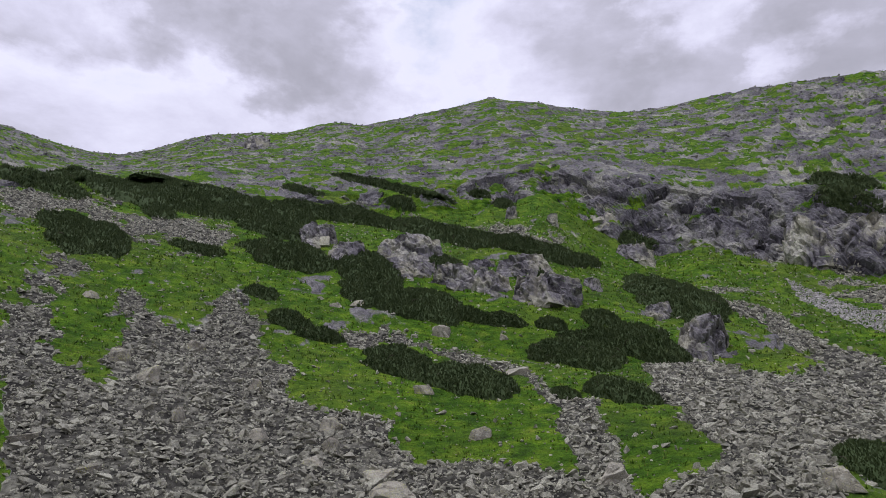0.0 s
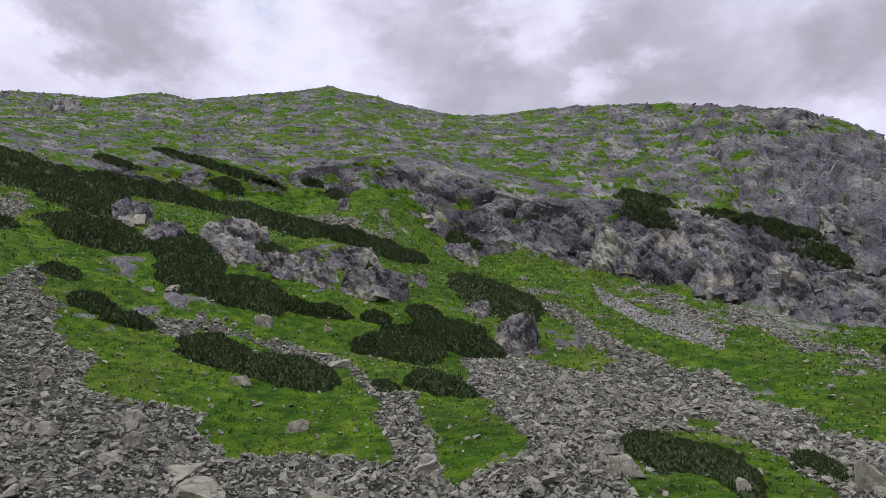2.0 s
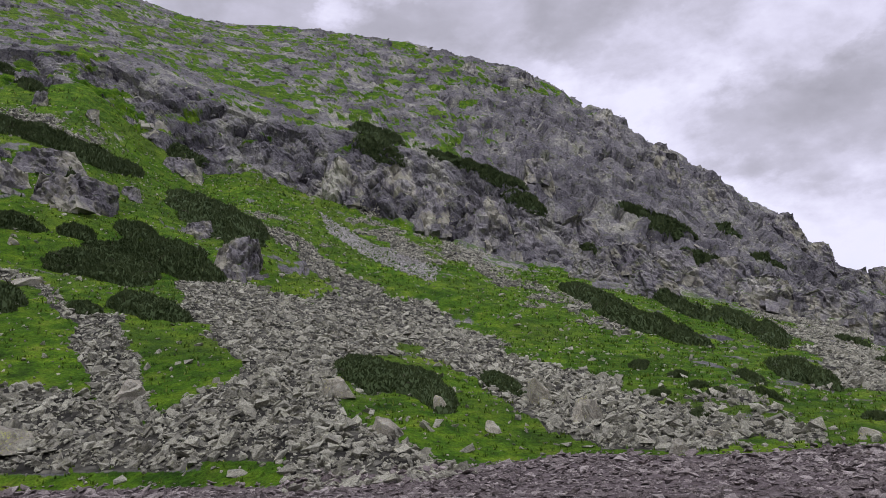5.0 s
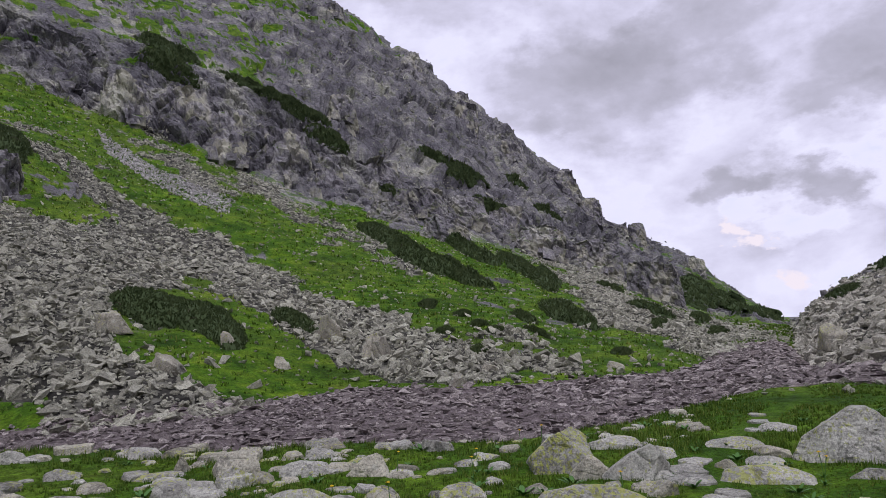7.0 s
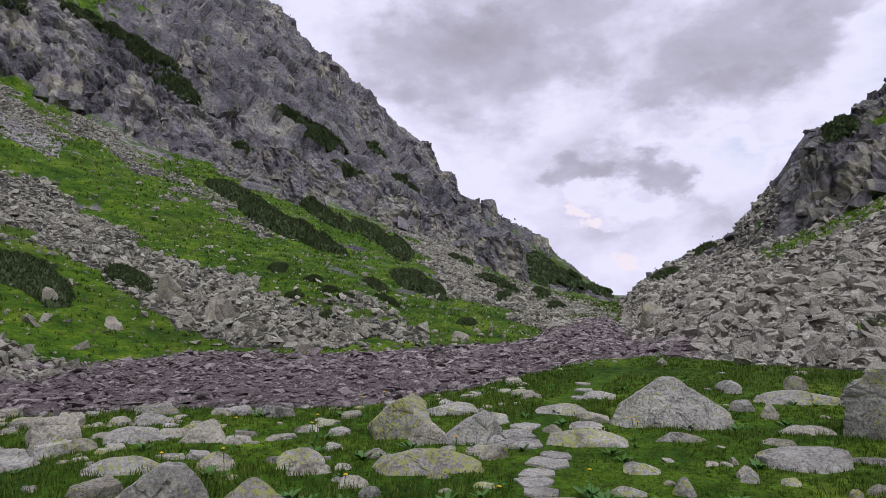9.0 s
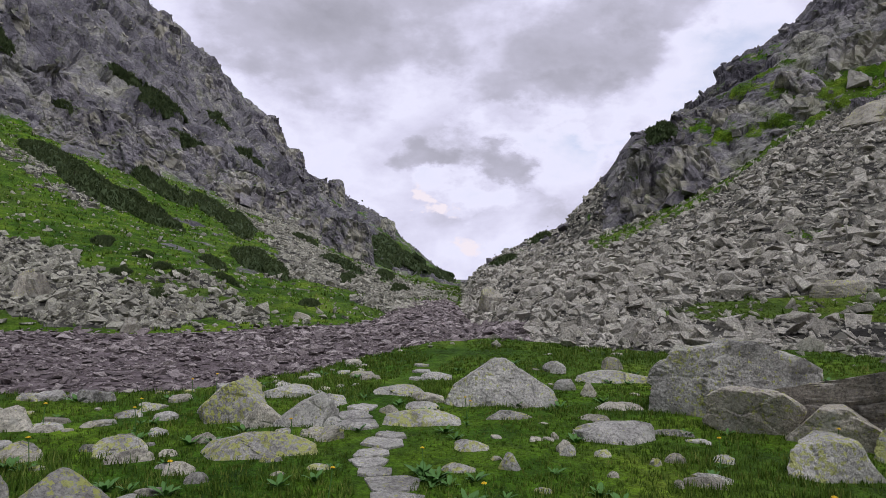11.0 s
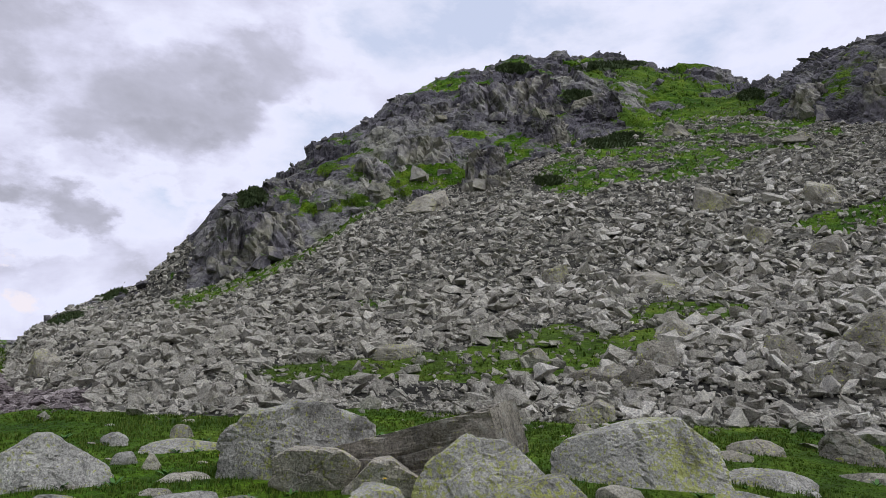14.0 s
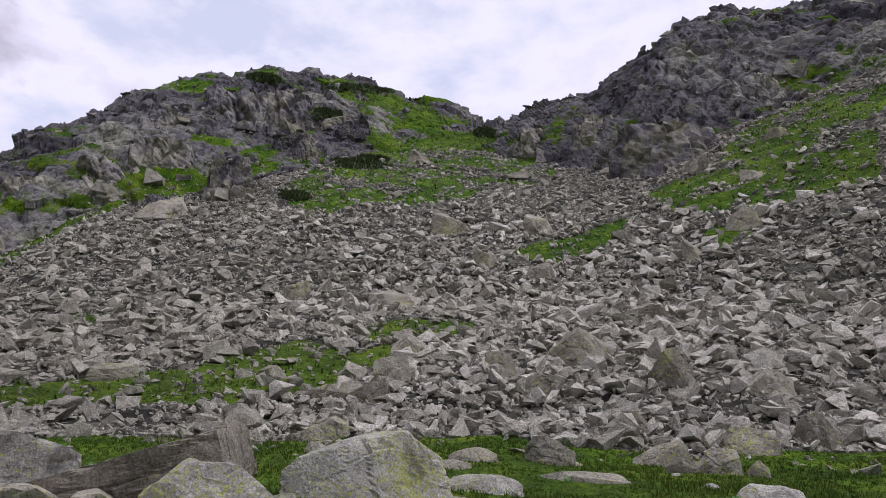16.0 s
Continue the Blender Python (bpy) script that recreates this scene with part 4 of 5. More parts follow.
PINES += [(31.9, 22.0, 2.0, 1.0), (32.9, 19.9, 4.3, 2.0), (5.4, 23.2, 2.0, 1.0), (3.4, 24.2, 2.0, 0.7), (-20.7, 18.3, 4.4, 1.0), (-12.6, 24.0, 3.5, 0.7), (-32.3, 21.1, 5.9, 1.4), (-25.9, 21.4, 7.5, 1.9), (-21.5, 21.2, 7.9, 2.0), (-16.9, 21.1, 7.5, 1.5), (-10.0, 21.9, 5.4, 1.3), (-6.3, 21.6, 6.0, 1.4), (0.8, 20.5, 6.0, 1.7), (7.7, 19.2, 5.9, 1.1), (-6.5, 16.2, 4.9, 3.0), (-4.1, 14.4, 5.8, 2.8), (-30.7, 18.3, 3.8, 2.0), (-28.0, 17.4, 3.5, 2.5), (-13.8, 17.7, 5.7, 2.3), (-2.1, 8.9, 8.5, 2.3)]
PINES += [(13.8, 11.1, 7.2, 2.2), (11.2, 9.8, 6.8, 1.8), (19.2, 13.9, 5.7, 2.8), (31.4, 0.7, 6.2, 3.3), (35.8, -0.8, 5.4, 3.9), (42.3, -0.1, 3.9, 2.1), (33.0, 21.2, 4.5, 1.6), (33.2, 19.5, 4.0, 1.9), (39.6, 18.9, 5.8, 1.4), (43.0, 16.9, 6.2, 2.3), (45.6, 14.8, 3.2, 2.1), (50.3, 6.3, 4.7, 2.3), (52.8, 4.3, 5.6, 3.0), (55.7, 3.1, 5.4, 2.7), (56.1, 5.8, 3.9, 1.6), (57.5, 4.8, 3.7, 1.8), (60.6, 4.1, 2.5, 1.6), (62.4, 2.8, 2.3, 1.5), (54.9, 13.2, 2.5, 1.1), (57.1, 11.8, 3.9, 1.5)]
PINES += [(59.3, 8.8, 2.9, 1.6), (61.6, 10.9, 2.1, 1.1), (50.9, 10.6, 2.1, 1.1), (60.8, 3.7, 2.8, 1.9), (63.1, 2.2, 2.8, 2.3), (64.7, -0.8, 4.3, 2.5), (61.1, -0.3, 2.1, 1.2), (71.4, -0.3, 3.0, 1.3), (74.8, -0.9, 1.6, 0.9), (71.8, -1.2, 1.3, 0.9), (53.3, 1.3, 1.4, 0.8), (56.1, 0.5, 1.4, 0.5), (57.4, -0.4, 1.4, 0.5), (58.7, -1.1, 1.2, 0.7), (62.2, -1.4, 2.1, 0.7), (54.6, -0.9, 1.4, 0.6), (57.3, -2.6, 1.2, 0.8), (68.8, -3.2, 1.4, 0.6), (76.1, -1.9, 1.4, 0.7), (55.4, 12.8, 4.8, 1.6)]
PINES += [(56.6, 11.6, 2.4, 1.4), (59.8, 8.4, 2.3, 1.4), (63.8, 8.3, 2.8, 1.1), (68.2, 2.0, 1.8, 0.7), (74.9, 0.5, 2.9, 2.6), (76.9, -0.5, 2.9, 2.2), (79.3, -1.2, 2.8, 1.5), (74.0, -0.2, 2.1, 2.0), (97.3, 10.7, 2.6, 1.9), (87.9, 2.4, 1.9, 0.9), (85.0, 0.5, 1.9, 0.9), (121.9, 13.4, 2.2, 0.9), (118.9, 22.5, 2.8, 0.7), (124.2, 20.1, 2.6, 1.1), (127.1, 22.5, 6.3, 0.6), (128.2, 17.0, 2.9, 0.6), (126.8, 22.5, 5.4, 0.7), (127.4, 16.4, 4.8, 0.9), (118.9, 22.5, 2.8, 0.8), (138.0, 19.3, 2.0, 0.9)]
CRAGS = [(-11.0, 19.7, 4.1, 2.8), (-8.6, 18.4, 3.9, 2.4), (-2.8, 18.6, 7.3, 3.7), (-2.9, 17.2, 4.4, 2.8), (1.0, 16.5, 4.5, 3.3), (4.1, 15.8, 3.6, 3.0), (7.0, 17.3, 5.6, 2.7), (9.0, 14.9, 6.2, 3.7), (3.5, 18.1, 2.5, 1.4), (12.9, 16.1, 1.6, 1.4), (18.0, 13.3, 2.6, 2.0), (21.1, 10.0, 4.8, 3.7), (3.5, 28.4, 2.2, 1.0), (14.2, 20.9, 3.9, 2.2), (16.9, 18.1, 3.2, 1.4), (4.1, 23.5, 1.5, 1.4), (6.3, 22.3, 1.2, 1.4), (9.8, 21.6, 1.0, 1.2), (-21.0, 27.3, 0.9, 0.5), (-16.9, 27.2, 2.5, 1.4)]
CRAGS += [(-9.3, 18.4, 1.5, 1.4), (25.7, 17.9, 3.9, 4.1), (29.8, 15.9, 4.4, 4.9), (33.9, 15.2, 4.9, 5.0), (37.4, 13.2, 5.3, 6.3), (41.6, 11.9, 5.2, 5.8), (44.9, 10.7, 4.5, 4.6), (49.3, 10.3, 5.2, 4.5), (53.2, 8.6, 5.3, 3.5), (56.9, 7.8, 4.6, 3.3), (60.4, 6.6, 4.3, 3.2), (46.5, 17.0, 2.8, 2.9), (9.8, 25.5, 2.7, 1.4), (13.8, 21.7, 2.5, 1.9), (52.6, 21.1, 1.8, 1.5), (56.6, 17.5, 2.1, 1.9), (60.4, 14.1, 1.9, 1.7), (41.2, 26.3, 2.0, 1.3), (46.1, 25.0, 1.9, 1.4), (16.4, 18.2, 3.3, 1.8)]
CRAGS += [(4.5, 23.7, 2.0, 1.0), (52.7, 20.5, 1.9, 2.1), (57.0, 16.2, 2.0, 2.3), (61.0, 13.1, 2.4, 2.5), (64.9, 10.3, 2.8, 2.3), (66.9, 8.1, 1.8, 1.9), (69.7, 6.1, 1.0, 1.5), (70.7, 5.6, 1.5, 1.8), (74.8, 3.1, 1.3, 1.3), (62.8, 5.0, 4.7, 3.3), (67.3, 3.5, 4.6, 3.2), (71.7, 1.0, 4.4, 3.2), (50.6, 8.6, 4.7, 1.9), (55.0, 6.7, 4.3, 2.8), (95.9, 4.4, 3.7, 6.0), (99.2, 5.9, 6.6, 4.9), (102.8, 10.6, 4.8, 2.8), (106.9, 12.1, 4.3, 3.7), (111.4, 13.5, 6.7, 3.9), (111.9, 17.6, 5.7, 3.5)]
CRAGS += [(116.6, 18.3, 5.6, 4.5), (121.1, 18.9, 5.4, 4.2), (121.5, 16.7, 4.5, 2.6), (116.9, 12.9, 4.3, 3.8), (125.7, 18.9, 4.6, 2.5), (111.5, 11.2, 2.6, 2.1), (99.5, 10.6, 3.8, 2.3), (142.6, 17.4, 5.4, 3.7), (146.9, 17.1, 5.2, 6.0), (153.4, 15.9, 9.7, 5.3), (153.8, 20.7, 9.3, 5.1), (162.7, 22.1, 12.9, 4.4), (160.2, 20.0, 4.4, 3.3), (146.4, 17.1, 3.3, 2.7), (126.7, 19.1, 2.9, 1.8)]


def part(name, arrays, mat, parent, label="", smooth=False):
    ob = new(name, mesh_from(name, arrays[0], arrays[1], mat, smooth))
    ob.parent = parent
    if label:
        tagged(ob, label)
    return ob


def sphere(cuts):
    """Points and triangles of an even ball."""
    bm = bmesh.new()
    bmesh.ops.create_icosphere(bm, subdivisions=cuts, radius=1.0)
    bm.verts.index_update()
    v = np.array([x.co[:] for x in bm.verts])
    f = np.array([[x.index for x in q.verts] for q in bm.faces])
    bm.free()
    return v, f


BALLS = {k: sphere(k) for k in (2, 3, 4, 5)}


def hewn(planes, cuts=4, worn=20):
    """A block bounded by planes (normal, distance), with its edges a little worn."""
    v, f = BALLS[cuts]
    n = np.array([p[:3] for p in planes], float)
    d = np.array([p[3] for p in planes], float) * np.linalg.norm(n, axis=1)
    reach = (np.maximum(v @ n.T / d, 0.0) ** worn).sum(1) ** (-1.0 / worn)
    return v * reach[:, None], f


def chance_planes(rng, count=8, up=0.75):
    """Faces of a chance block about one unit across."""
    out = []
    lean = rng.uniform(0, 6.28)
    for k in range(count):
        a = lean + k * 6.28 / count * 1.0 + rng.uniform(-0.5, 0.5)
        out.append((math.cos(a), math.sin(a), rng.uniform(-0.3, 0.55), rng.uniform(0.32, 0.5)))
    a = rng.uniform(0, 6.28)
    for k in range(2):
        t = rng.uniform(0.1, 0.5)
        out.append((math.cos(a) * t, math.sin(a) * t, 1.0, rng.uniform(0.26, 0.42) * up / 0.75))
        a += rng.uniform(2.0, 4.2)
    out.append((0.0, 0.0, -1.0, 0.45))
    return out


def outline_planes(profile, front=0.42, back=0.5, tilt=0.25):
    """Faces of a block with the given outline (across, up) when seen from its front (-y)."""
    out = []
    n = len(profile)
    for k in range(n):
        (x1, z1), (x2, z2) = profile[k], profile[(k + 1) % n]
        nx, nz = z2 - z1, -(x2 - x1)
        size = math.hypot(nx, nz)
        nx, nz = nx / size, nz / size
        out.append((nx, 0.12, nz, max(nx * x1 + nz * z1, 0.04)))
    out += [(0.08, -1, tilt, front), (-0.3, -1, tilt * 0.6, front * 1.12), (0.1, 1, 0.3, back)]
    return out


def stand(name, label, category, group, arrays, mat, place, turn, smooth=True, parent=None):
    me = mesh_from(name, arrays[0], arrays[1], mat, smooth)
    ob = new(name, me)
    ob.matrix_basis = Matrix.Translation(place) @ Matrix.Rotation(turn, 4, "Z")
    return tagged(ob, label, category, group)


def rocky(v, size, seed, strength, step):
    """Uneven stone: shallow pits, ribs and chipped facets pushed out along the shape's own rays."""
    d = v / np.maximum(np.linalg.norm(v, axis=1, keepdims=True), 1e-9)
    b, joint = blocks(v / (step * 2.2) + seed * 3.7, seed)
    b2, joint2 = blocks(v / (step * 0.8) + seed * 1.9, seed + 9)
    lift = 0.5 * fractal(v + seed, 1 / step, 4, seed, 0.6) + 0.5 * b + 0.2 * b2 - 0.3 * np.exp(-(joint / 0.05) ** 2)
    return v + d * (lift * strength * size)[:, None]


FOOTPRINTS = []


def boulder(bearing, foot, wide, high, seed, planes=None, cuts=4, mat=None, label="", deep=0.85, sink=0.12, nudge=0.0, rough=0.05, name="boulder"):
    """One boulder standing on the ground in the given direction."""
    rng = random.Random(seed)
    at, nor = spot(bearing, foot)
    far = at.length
    w, h = radians(wide) * far * 1.08, radians(high) * far * 0.93
    v, f = hewn(planes or chance_planes(rng, rng.choice((4, 5, 5, 6))), cuts, 90 if planes else rng.choice((30, 45, 60)))
    v = v - v.mean(0)
    v = v / (v.max(0) - v.min(0))
    low = -v[:, 2].min()
    v = v + (0, 0, low)
    if planes is None:
        # wedged tops, and sides that draw in upwards
        kx, ky = rng.uniform(-0.75, 0.75), rng.uniform(-0.3, 0.75)
        v[:, 2] *= np.clip(1 + kx * v[:, 0] + ky * v[:, 1], 0.3, 1.5)
        v[:, 2] /= v[:, 2].max()
        draw = rng.uniform(0.05, 0.35)
        v[:, :2] *= (1 + draw * (0.5 - v[:, 2]))[:, None]
    v = v * (w, w * deep, h * (1 + sink)) - (0, 0, h * sink)
    centre = np.array([0, 0, h * 0.4])
    v = rocky(v - centre, math.sqrt(w * h), seed % 50, rough, max(0.16, 0.24 * math.sqrt(w * h))) + centre
    away = Vector((at.x, at.y, 0)).normalized()
    place = at + away * (w * deep * 0.35 + nudge)
    place.z = at.z
    FOOTPRINTS.append((place.x, place.y, w * 0.5 * (0.5 + 0.5 * deep)))
    kinds = label or rng.choice(("grey angular granite boulder resting on the slope", "pale lichened granite boulder among stones",
                                 "weathered grey boulder with flat broken faces", "blocky granite boulder with dark stains"))
    return stand(name, kinds, "boulder" if name == "boulder" else "stone", "boulders of the valley" if name == "boulder" else name.replace("_", " ") + "s", (v, f), mat or (M_BLOCK if far > 24 else M_LICHEN if rng.random() < 0.3 else M_BOULDER), place, -radians(bearing), False)


boulder(102.3, -11.1, 12.1, 6.6, 11, outline_planes([(-0.5, -0.45), (0.5, -0.45), (0.5, 0.25), (0.12, 0.5), (-0.05, 0.5), (-0.38, 0.34), (-0.5, 0.1)], 0.4, 0.5, 0.1),
        5, M_BOULDER, "large upright grey boulder with a smooth pale face", 0.7, nudge=0.35)


def cube_lattice(n):
    """Points and quads of a unit cube with n cells along each edge."""
    bm = bmesh.new()
    bmesh.ops.create_cube(bm, size=1.0)
    bmesh.ops.subdivide_edges(bm, edges=bm.edges[:], cuts=n - 1, use_grid_fill=True)
    bm.verts.index_update()
    v = np.array([x.co[:] for x in bm.verts])
    f = np.array([[x.index for x in q.verts] for q in bm.faces])
    bm.free()
    return v, f


CUBES = {n: cube_lattice(n) for n in (5, 16, 24)}


def tilted_slab():
    """The long slab that rises from the turf and rests on its neighbours: its upper front edge runs from low to high."""
    low, high = Vector((8.35, -1.62, 0.24)), Vector((6.8, -3.62, 1.0))
    x = (high - low).normalized()
    y = Vector((0, 0, 1)).cross(x).normalized()
    y = y if y.dot(low) > 0 else -y
    z = x.cross(y)
    z = z if z.z > 0 else -z
    v, f = CUBES[24]
    v = v.copy()
    # the upper end is cut aslant, the lower end tapers
    v[:, 0] += 0.08 * v[:, 1] * (v[:, 0] + 0.5)
    v[:, 2] -= 0.12 * (0.5 - v[:, 0]) * (v[:, 2] + 0.5) * (v[:, 1] + 0.5)
    v = (v + (0.5, 0.5, -0.5)) * ((high - low).length, 0.6, 0.62)
    b, joint = blocks(v * (1.1, 2.0, 2.6) + 31, 17)
    b2, joint2 = blocks(v * (3.5, 5.0, 6.0) + 11, 18)
    push = 0.035 * b + 0.014 * b2 - 0.03 * np.exp(-(joint / 0.06) ** 2)
    v = v - np.stack([0 * push, push, -0.6 * push], 1)
    turn = np.array(Matrix((x, y, z)).transposed())
    middle = 0.5 * (low + high)
    middle.z = 0.0
    ob = new("boulder", mesh_from("boulder", v @ turn.T + np.array(low) - np.array(middle), f if x.cross(y).dot(z) > 0 else f[:, ::-1], M_SLAB, False))
    ob.matrix_basis = Matrix.Translation(middle)
    FOOTPRINTS.append((low.x, low.y, 0.5))
    return tagged(ob, "long tilted granite slab, tinted dark brown for its shaded underside", "boulder", "boulders of the valley")


tilted_slab()
boulder(103.6, -11.6, 6.5, 3.6, 13, outline_planes([(-0.5, -0.3), (-0.2, -0.5), (0.4, -0.5), (0.5, 0.2), (0.3, 0.45), (-0.3, 0.5), (-0.5, 0.3)], 0.35, 0.4, -0.25),
        5, M_SLAB, "dark overhanging end block of a granite slab", 0.7)
boulder(109.0, -11.8, 6.3, 3.0, 14, outline_planes([(-0.5, -0.45), (0.5, -0.45), (0.48, 0.0), (0.1, 0.5), (-0.1, 0.48)], 0.4, 0.4, -0.1),
        4, M_SLAB, "dark wedge of granite leaning under the slab", 0.8)
boulder(117.2, -12.7, 11.4, 6.0, 15, outline_planes([(-0.5, -0.45), (0.5, -0.45), (0.5, -0.15), (0.14, 0.48), (-0.18, 0.5), (-0.44, 0.1), (-0.5, -0.2)], 0.45, 0.4, 0.45),
        5, M_LICHEN, "big granite boulder speckled with yellow-green lichen", 0.8)
boulder(108.2, -14.0, 5.7, 2.9, 16, None, 4, M_LICHEN, "small rounded boulder with yellow lichen in the grass", 0.9)
boulder(122.0, -15.2, 12.0, 5.6, 17, outline_planes([(-0.5, -0.45), (0.5, -0.45), (0.36, 0.05), (0.14, 0.5), (-0.02, 0.45), (-0.3, 0.25), (-0.5, -0.2)], 0.45, 0.45, 0.5),
        5, M_LICHEN, "split pale granite boulder with a sharp edge", 0.9)
boulder(129.0, -10.0, 13.1, 5.3, 18, outline_planes([(-0.5, -0.45), (0.5, -0.45), (0.42, 0.15), (0.22, 0.5), (0.0, 0.42), (-0.4, 0.15), (-0.5, -0.05)], 0.4, 0.45, 0.3),
        5, M_LICHEN, "broad granite boulder with a mossy shaded front", 0.75)
boulder(84.5, -10.7, 8.9, 3.8, 19, outline_planes([(-0.5, -0.45), (0.5, -0.45), (0.45, -0.1), (0.05, 0.5), (-0.05, 0.48), (-0.4, -0.05)], 0.45, 0.45, 0.35),
        5, M_BOULDER, "pyramid-shaped granite boulder in the grass", 0.8)

# outlines of the common kinds of stone (across, up), as seen from the station
KINDS = {
    "flat": ([(-0.5, -0.45), (0.5, -0.45), (0.5, 0.05), (0.3, 0.4), (-0.2, 0.5), (-0.44, 0.25), (-0.5, 0.0)], "low flat granite slab lying in the grass"),
    "wedge": ([(-0.5, -0.45), (0.5, -0.45), (0.5, 0.3), (0.36, 0.5), (-0.1, 0.2), (-0.5, -0.25)], "leaning wedge of pale granite"),
    "tri": ([(-0.5, -0.45), (0.5, -0.45), (0.42, -0.1), (0.08, 0.5), (-0.06, 0.47), (-0.42, -0.1)], "sharp-ridged granite boulder in the turf"),
    "dome": ([(-0.5, -0.45), (0.5, -0.45), (0.5, 0.0), (0.32, 0.36), (0.05, 0.5), (-0.28, 0.42), (-0.48, 0.05)], "low rounded granite boulder with lichen spots"),
    "block": ([(-0.5, -0.45), (0.5, -0.45), (0.48, 0.3), (0.38, 0.5), (-0.4, 0.46), (-0.5, 0.3)], "square-edged granite block with broken faces"),
}
# kind; bearing, angle of the foot, width and height in degrees
NEAR_STONES = [
    ("block", [(45.1, -17.3, 7.3, 5.1), (88.9, -8.1, 1.8, 1.0), (112.5, -10.2, 2.3, 1.7), (124.9, -6.6, 1.8, 0.9), (143.3, -7.1, 4.0, 2.4), (155.9, -7.1, 3.4, 2.0), (130.5, -1.1, 3.0, 2.3), (132.3, 0.9, 3.4, 2.2), (121.1, -1.0, 2.2, 1.2), (143.2, -1.9, 3.4, 1.9), (149.6, -4.4, 3.2, 1.8), (159.7, -1.4, 3.7, 2.5), (139.4, -0.4, 2.7, 2.3), (37.7, -10.7, 3.5, 1.8), (39.0, -9.9, 1.8, 1.3)]),
    ("tri", [(51.5, -18.1, 7.6, 3.9), (65.7, -12.5, 3.1, 2.0), (91.6, -9.8, 1.4, 1.3), (89.8, -14.1, 1.6, 1.1), (85.3, -15.6, 1.9, 1.6), (34.0, -10.1, 1.1, 1.3)]),
    ("dome", [(48.8, -13.7, 2.9, 1.3), (70.8, -13.6, 2.3, 1.2), (60.9, -16.2, 1.7, 0.8), (61.6, -18.3, 1.7, 1.0), (75.5, -11.6, 1.6, 0.7), (89.8, -9.4, 1.8, 1.0), (93.6, -7.6, 1.6, 1.1), (88.9, -13.1, 0.7, 0.6), (92.7, -14.2, 1.3, 0.6), (93.6, -15.6, 0.9, 0.5), (98.1, -14.2, 1.6, 0.8), (96.7, -14.5, 0.9, 0.7), (98.4, -15.9, 0.7, 0.7), (125.4, -7.2, 1.5, 0.9), (137.4, -7.1, 3.9, 1.1), (153.6, -7.2, 2.8, 1.2), (158.7, -7.1, 1.5, 1.2), (146.0, 0.6, 4.9, 3.7), (162.7, -4.7, 3.0, 2.7), (43.0, -11.1, 3.6, 1.1), (37.4, -11.5, 2.3, 1.7), (49.0, -13.6, 2.3, 1.3), (21.6, -10.4, 2.6, 1.0), (22.7, -8.1, 1.8, 1.0)]),
    ("wedge", [(63.1, -11.9, 5.5, 3.4), (69.2, -12.5, 5.0, 2.9), (47.9, -11.6, 3.5, 1.8), (93.3, -13.1, 6.6, 1.5), (90.0, -14.3, 1.3, 1.0), (125.5, -5.8, 3.5, 2.1), (151.9, -6.8, 4.1, 2.2), (129.1, -2.6, 3.8, 2.1), (125.9, -2.5, 5.2, 1.7), (152.8, -0.9, 3.5, 3.5)]),
    ("flat", [(65.3, -14.6, 8.8, 2.4), (69.4, -12.5, 4.5, 1.0), (55.3, -13.9, 3.6, 1.7), (56.0, -14.4, 3.4, 1.1), (50.2, -11.9, 1.8, 0.6), (43.5, -11.3, 1.8, 1.3), (57.5, -10.9, 2.0, 0.7), (55.7, -11.3, 1.8, 0.6), (59.5, -15.5, 2.3, 1.1), (57.7, -16.8, 2.8, 0.7), (56.0, -17.0, 1.7, 0.6), (58.8, -14.2, 1.5, 0.6), (61.2, -13.4, 2.0, 0.8), (67.7, -10.3, 4.0, 1.2), (73.0, -11.9, 1.9, 0.7), (76.4, -10.1, 4.0, 1.0), (72.8, -12.8, 2.8, 0.7), (79.5, -8.9, 2.4, 0.7), (78.7, -10.7, 2.6, 1.0), (78.2, -12.5, 6.2, 1.6), (78.3, -11.3, 2.7, 0.8), (87.2, -10.6, 4.1, 1.1), (93.9, -8.6, 6.4, 1.1), (94.2, -10.6, 3.4, 0.7)]),
    ("flat", [(92.0, -11.6, 2.5, 0.7), (97.9, -12.2, 3.2, 0.5), (82.2, -14.3, 2.7, 1.1), (81.1, -15.9, 2.6, 0.9), (85.4, -11.8, 3.7, 0.8), (100.8, -15.3, 3.0, 0.8), (99.8, -12.6, 1.8, 0.4), (101.8, -13.8, 1.5, 0.7), (88.1, -17.1, 1.4, 0.5), (70.0, -15.7, 1.8, 0.6), (66.2, -15.0, 1.8, 0.6), (127.5, -11.3, 3.8, 1.6), (92.4, -12.8, 4.0, 1.2), (93.5, -10.7, 2.7, 0.7), (100.3, -15.6, 3.1, 1.0), (138.3, -9.4, 6.0, 1.7), (146.3, -8.3, 6.9, 1.0), (136.1, -10.6, 4.3, 1.1), (159.2, -8.8, 4.5, 1.6), (135.8, -7.7, 2.6, 1.0), (157.6, -5.4, 5.1, 2.6), (50.5, -11.8, 1.9, 0.7), (25.9, -9.6, 2.2, 1.0), (32.4, -10.4, 3.5, 0.6)]),
    ("flat", [(34.0, -12.0, 4.7, 1.8), (42.4, -13.3, 5.5, 1.5), (55.3, -13.8, 3.1, 1.6), (25.7, -11.3, 3.3, 0.8), (39.6, -11.5, 2.2, 1.1), (20.8, -9.3, 2.0, 0.6), (45.0, -10.0, 2.2, 0.5), (27.9, -10.7, 2.2, 0.8), (53.6, -11.8, 2.2, 0.5)]),
]


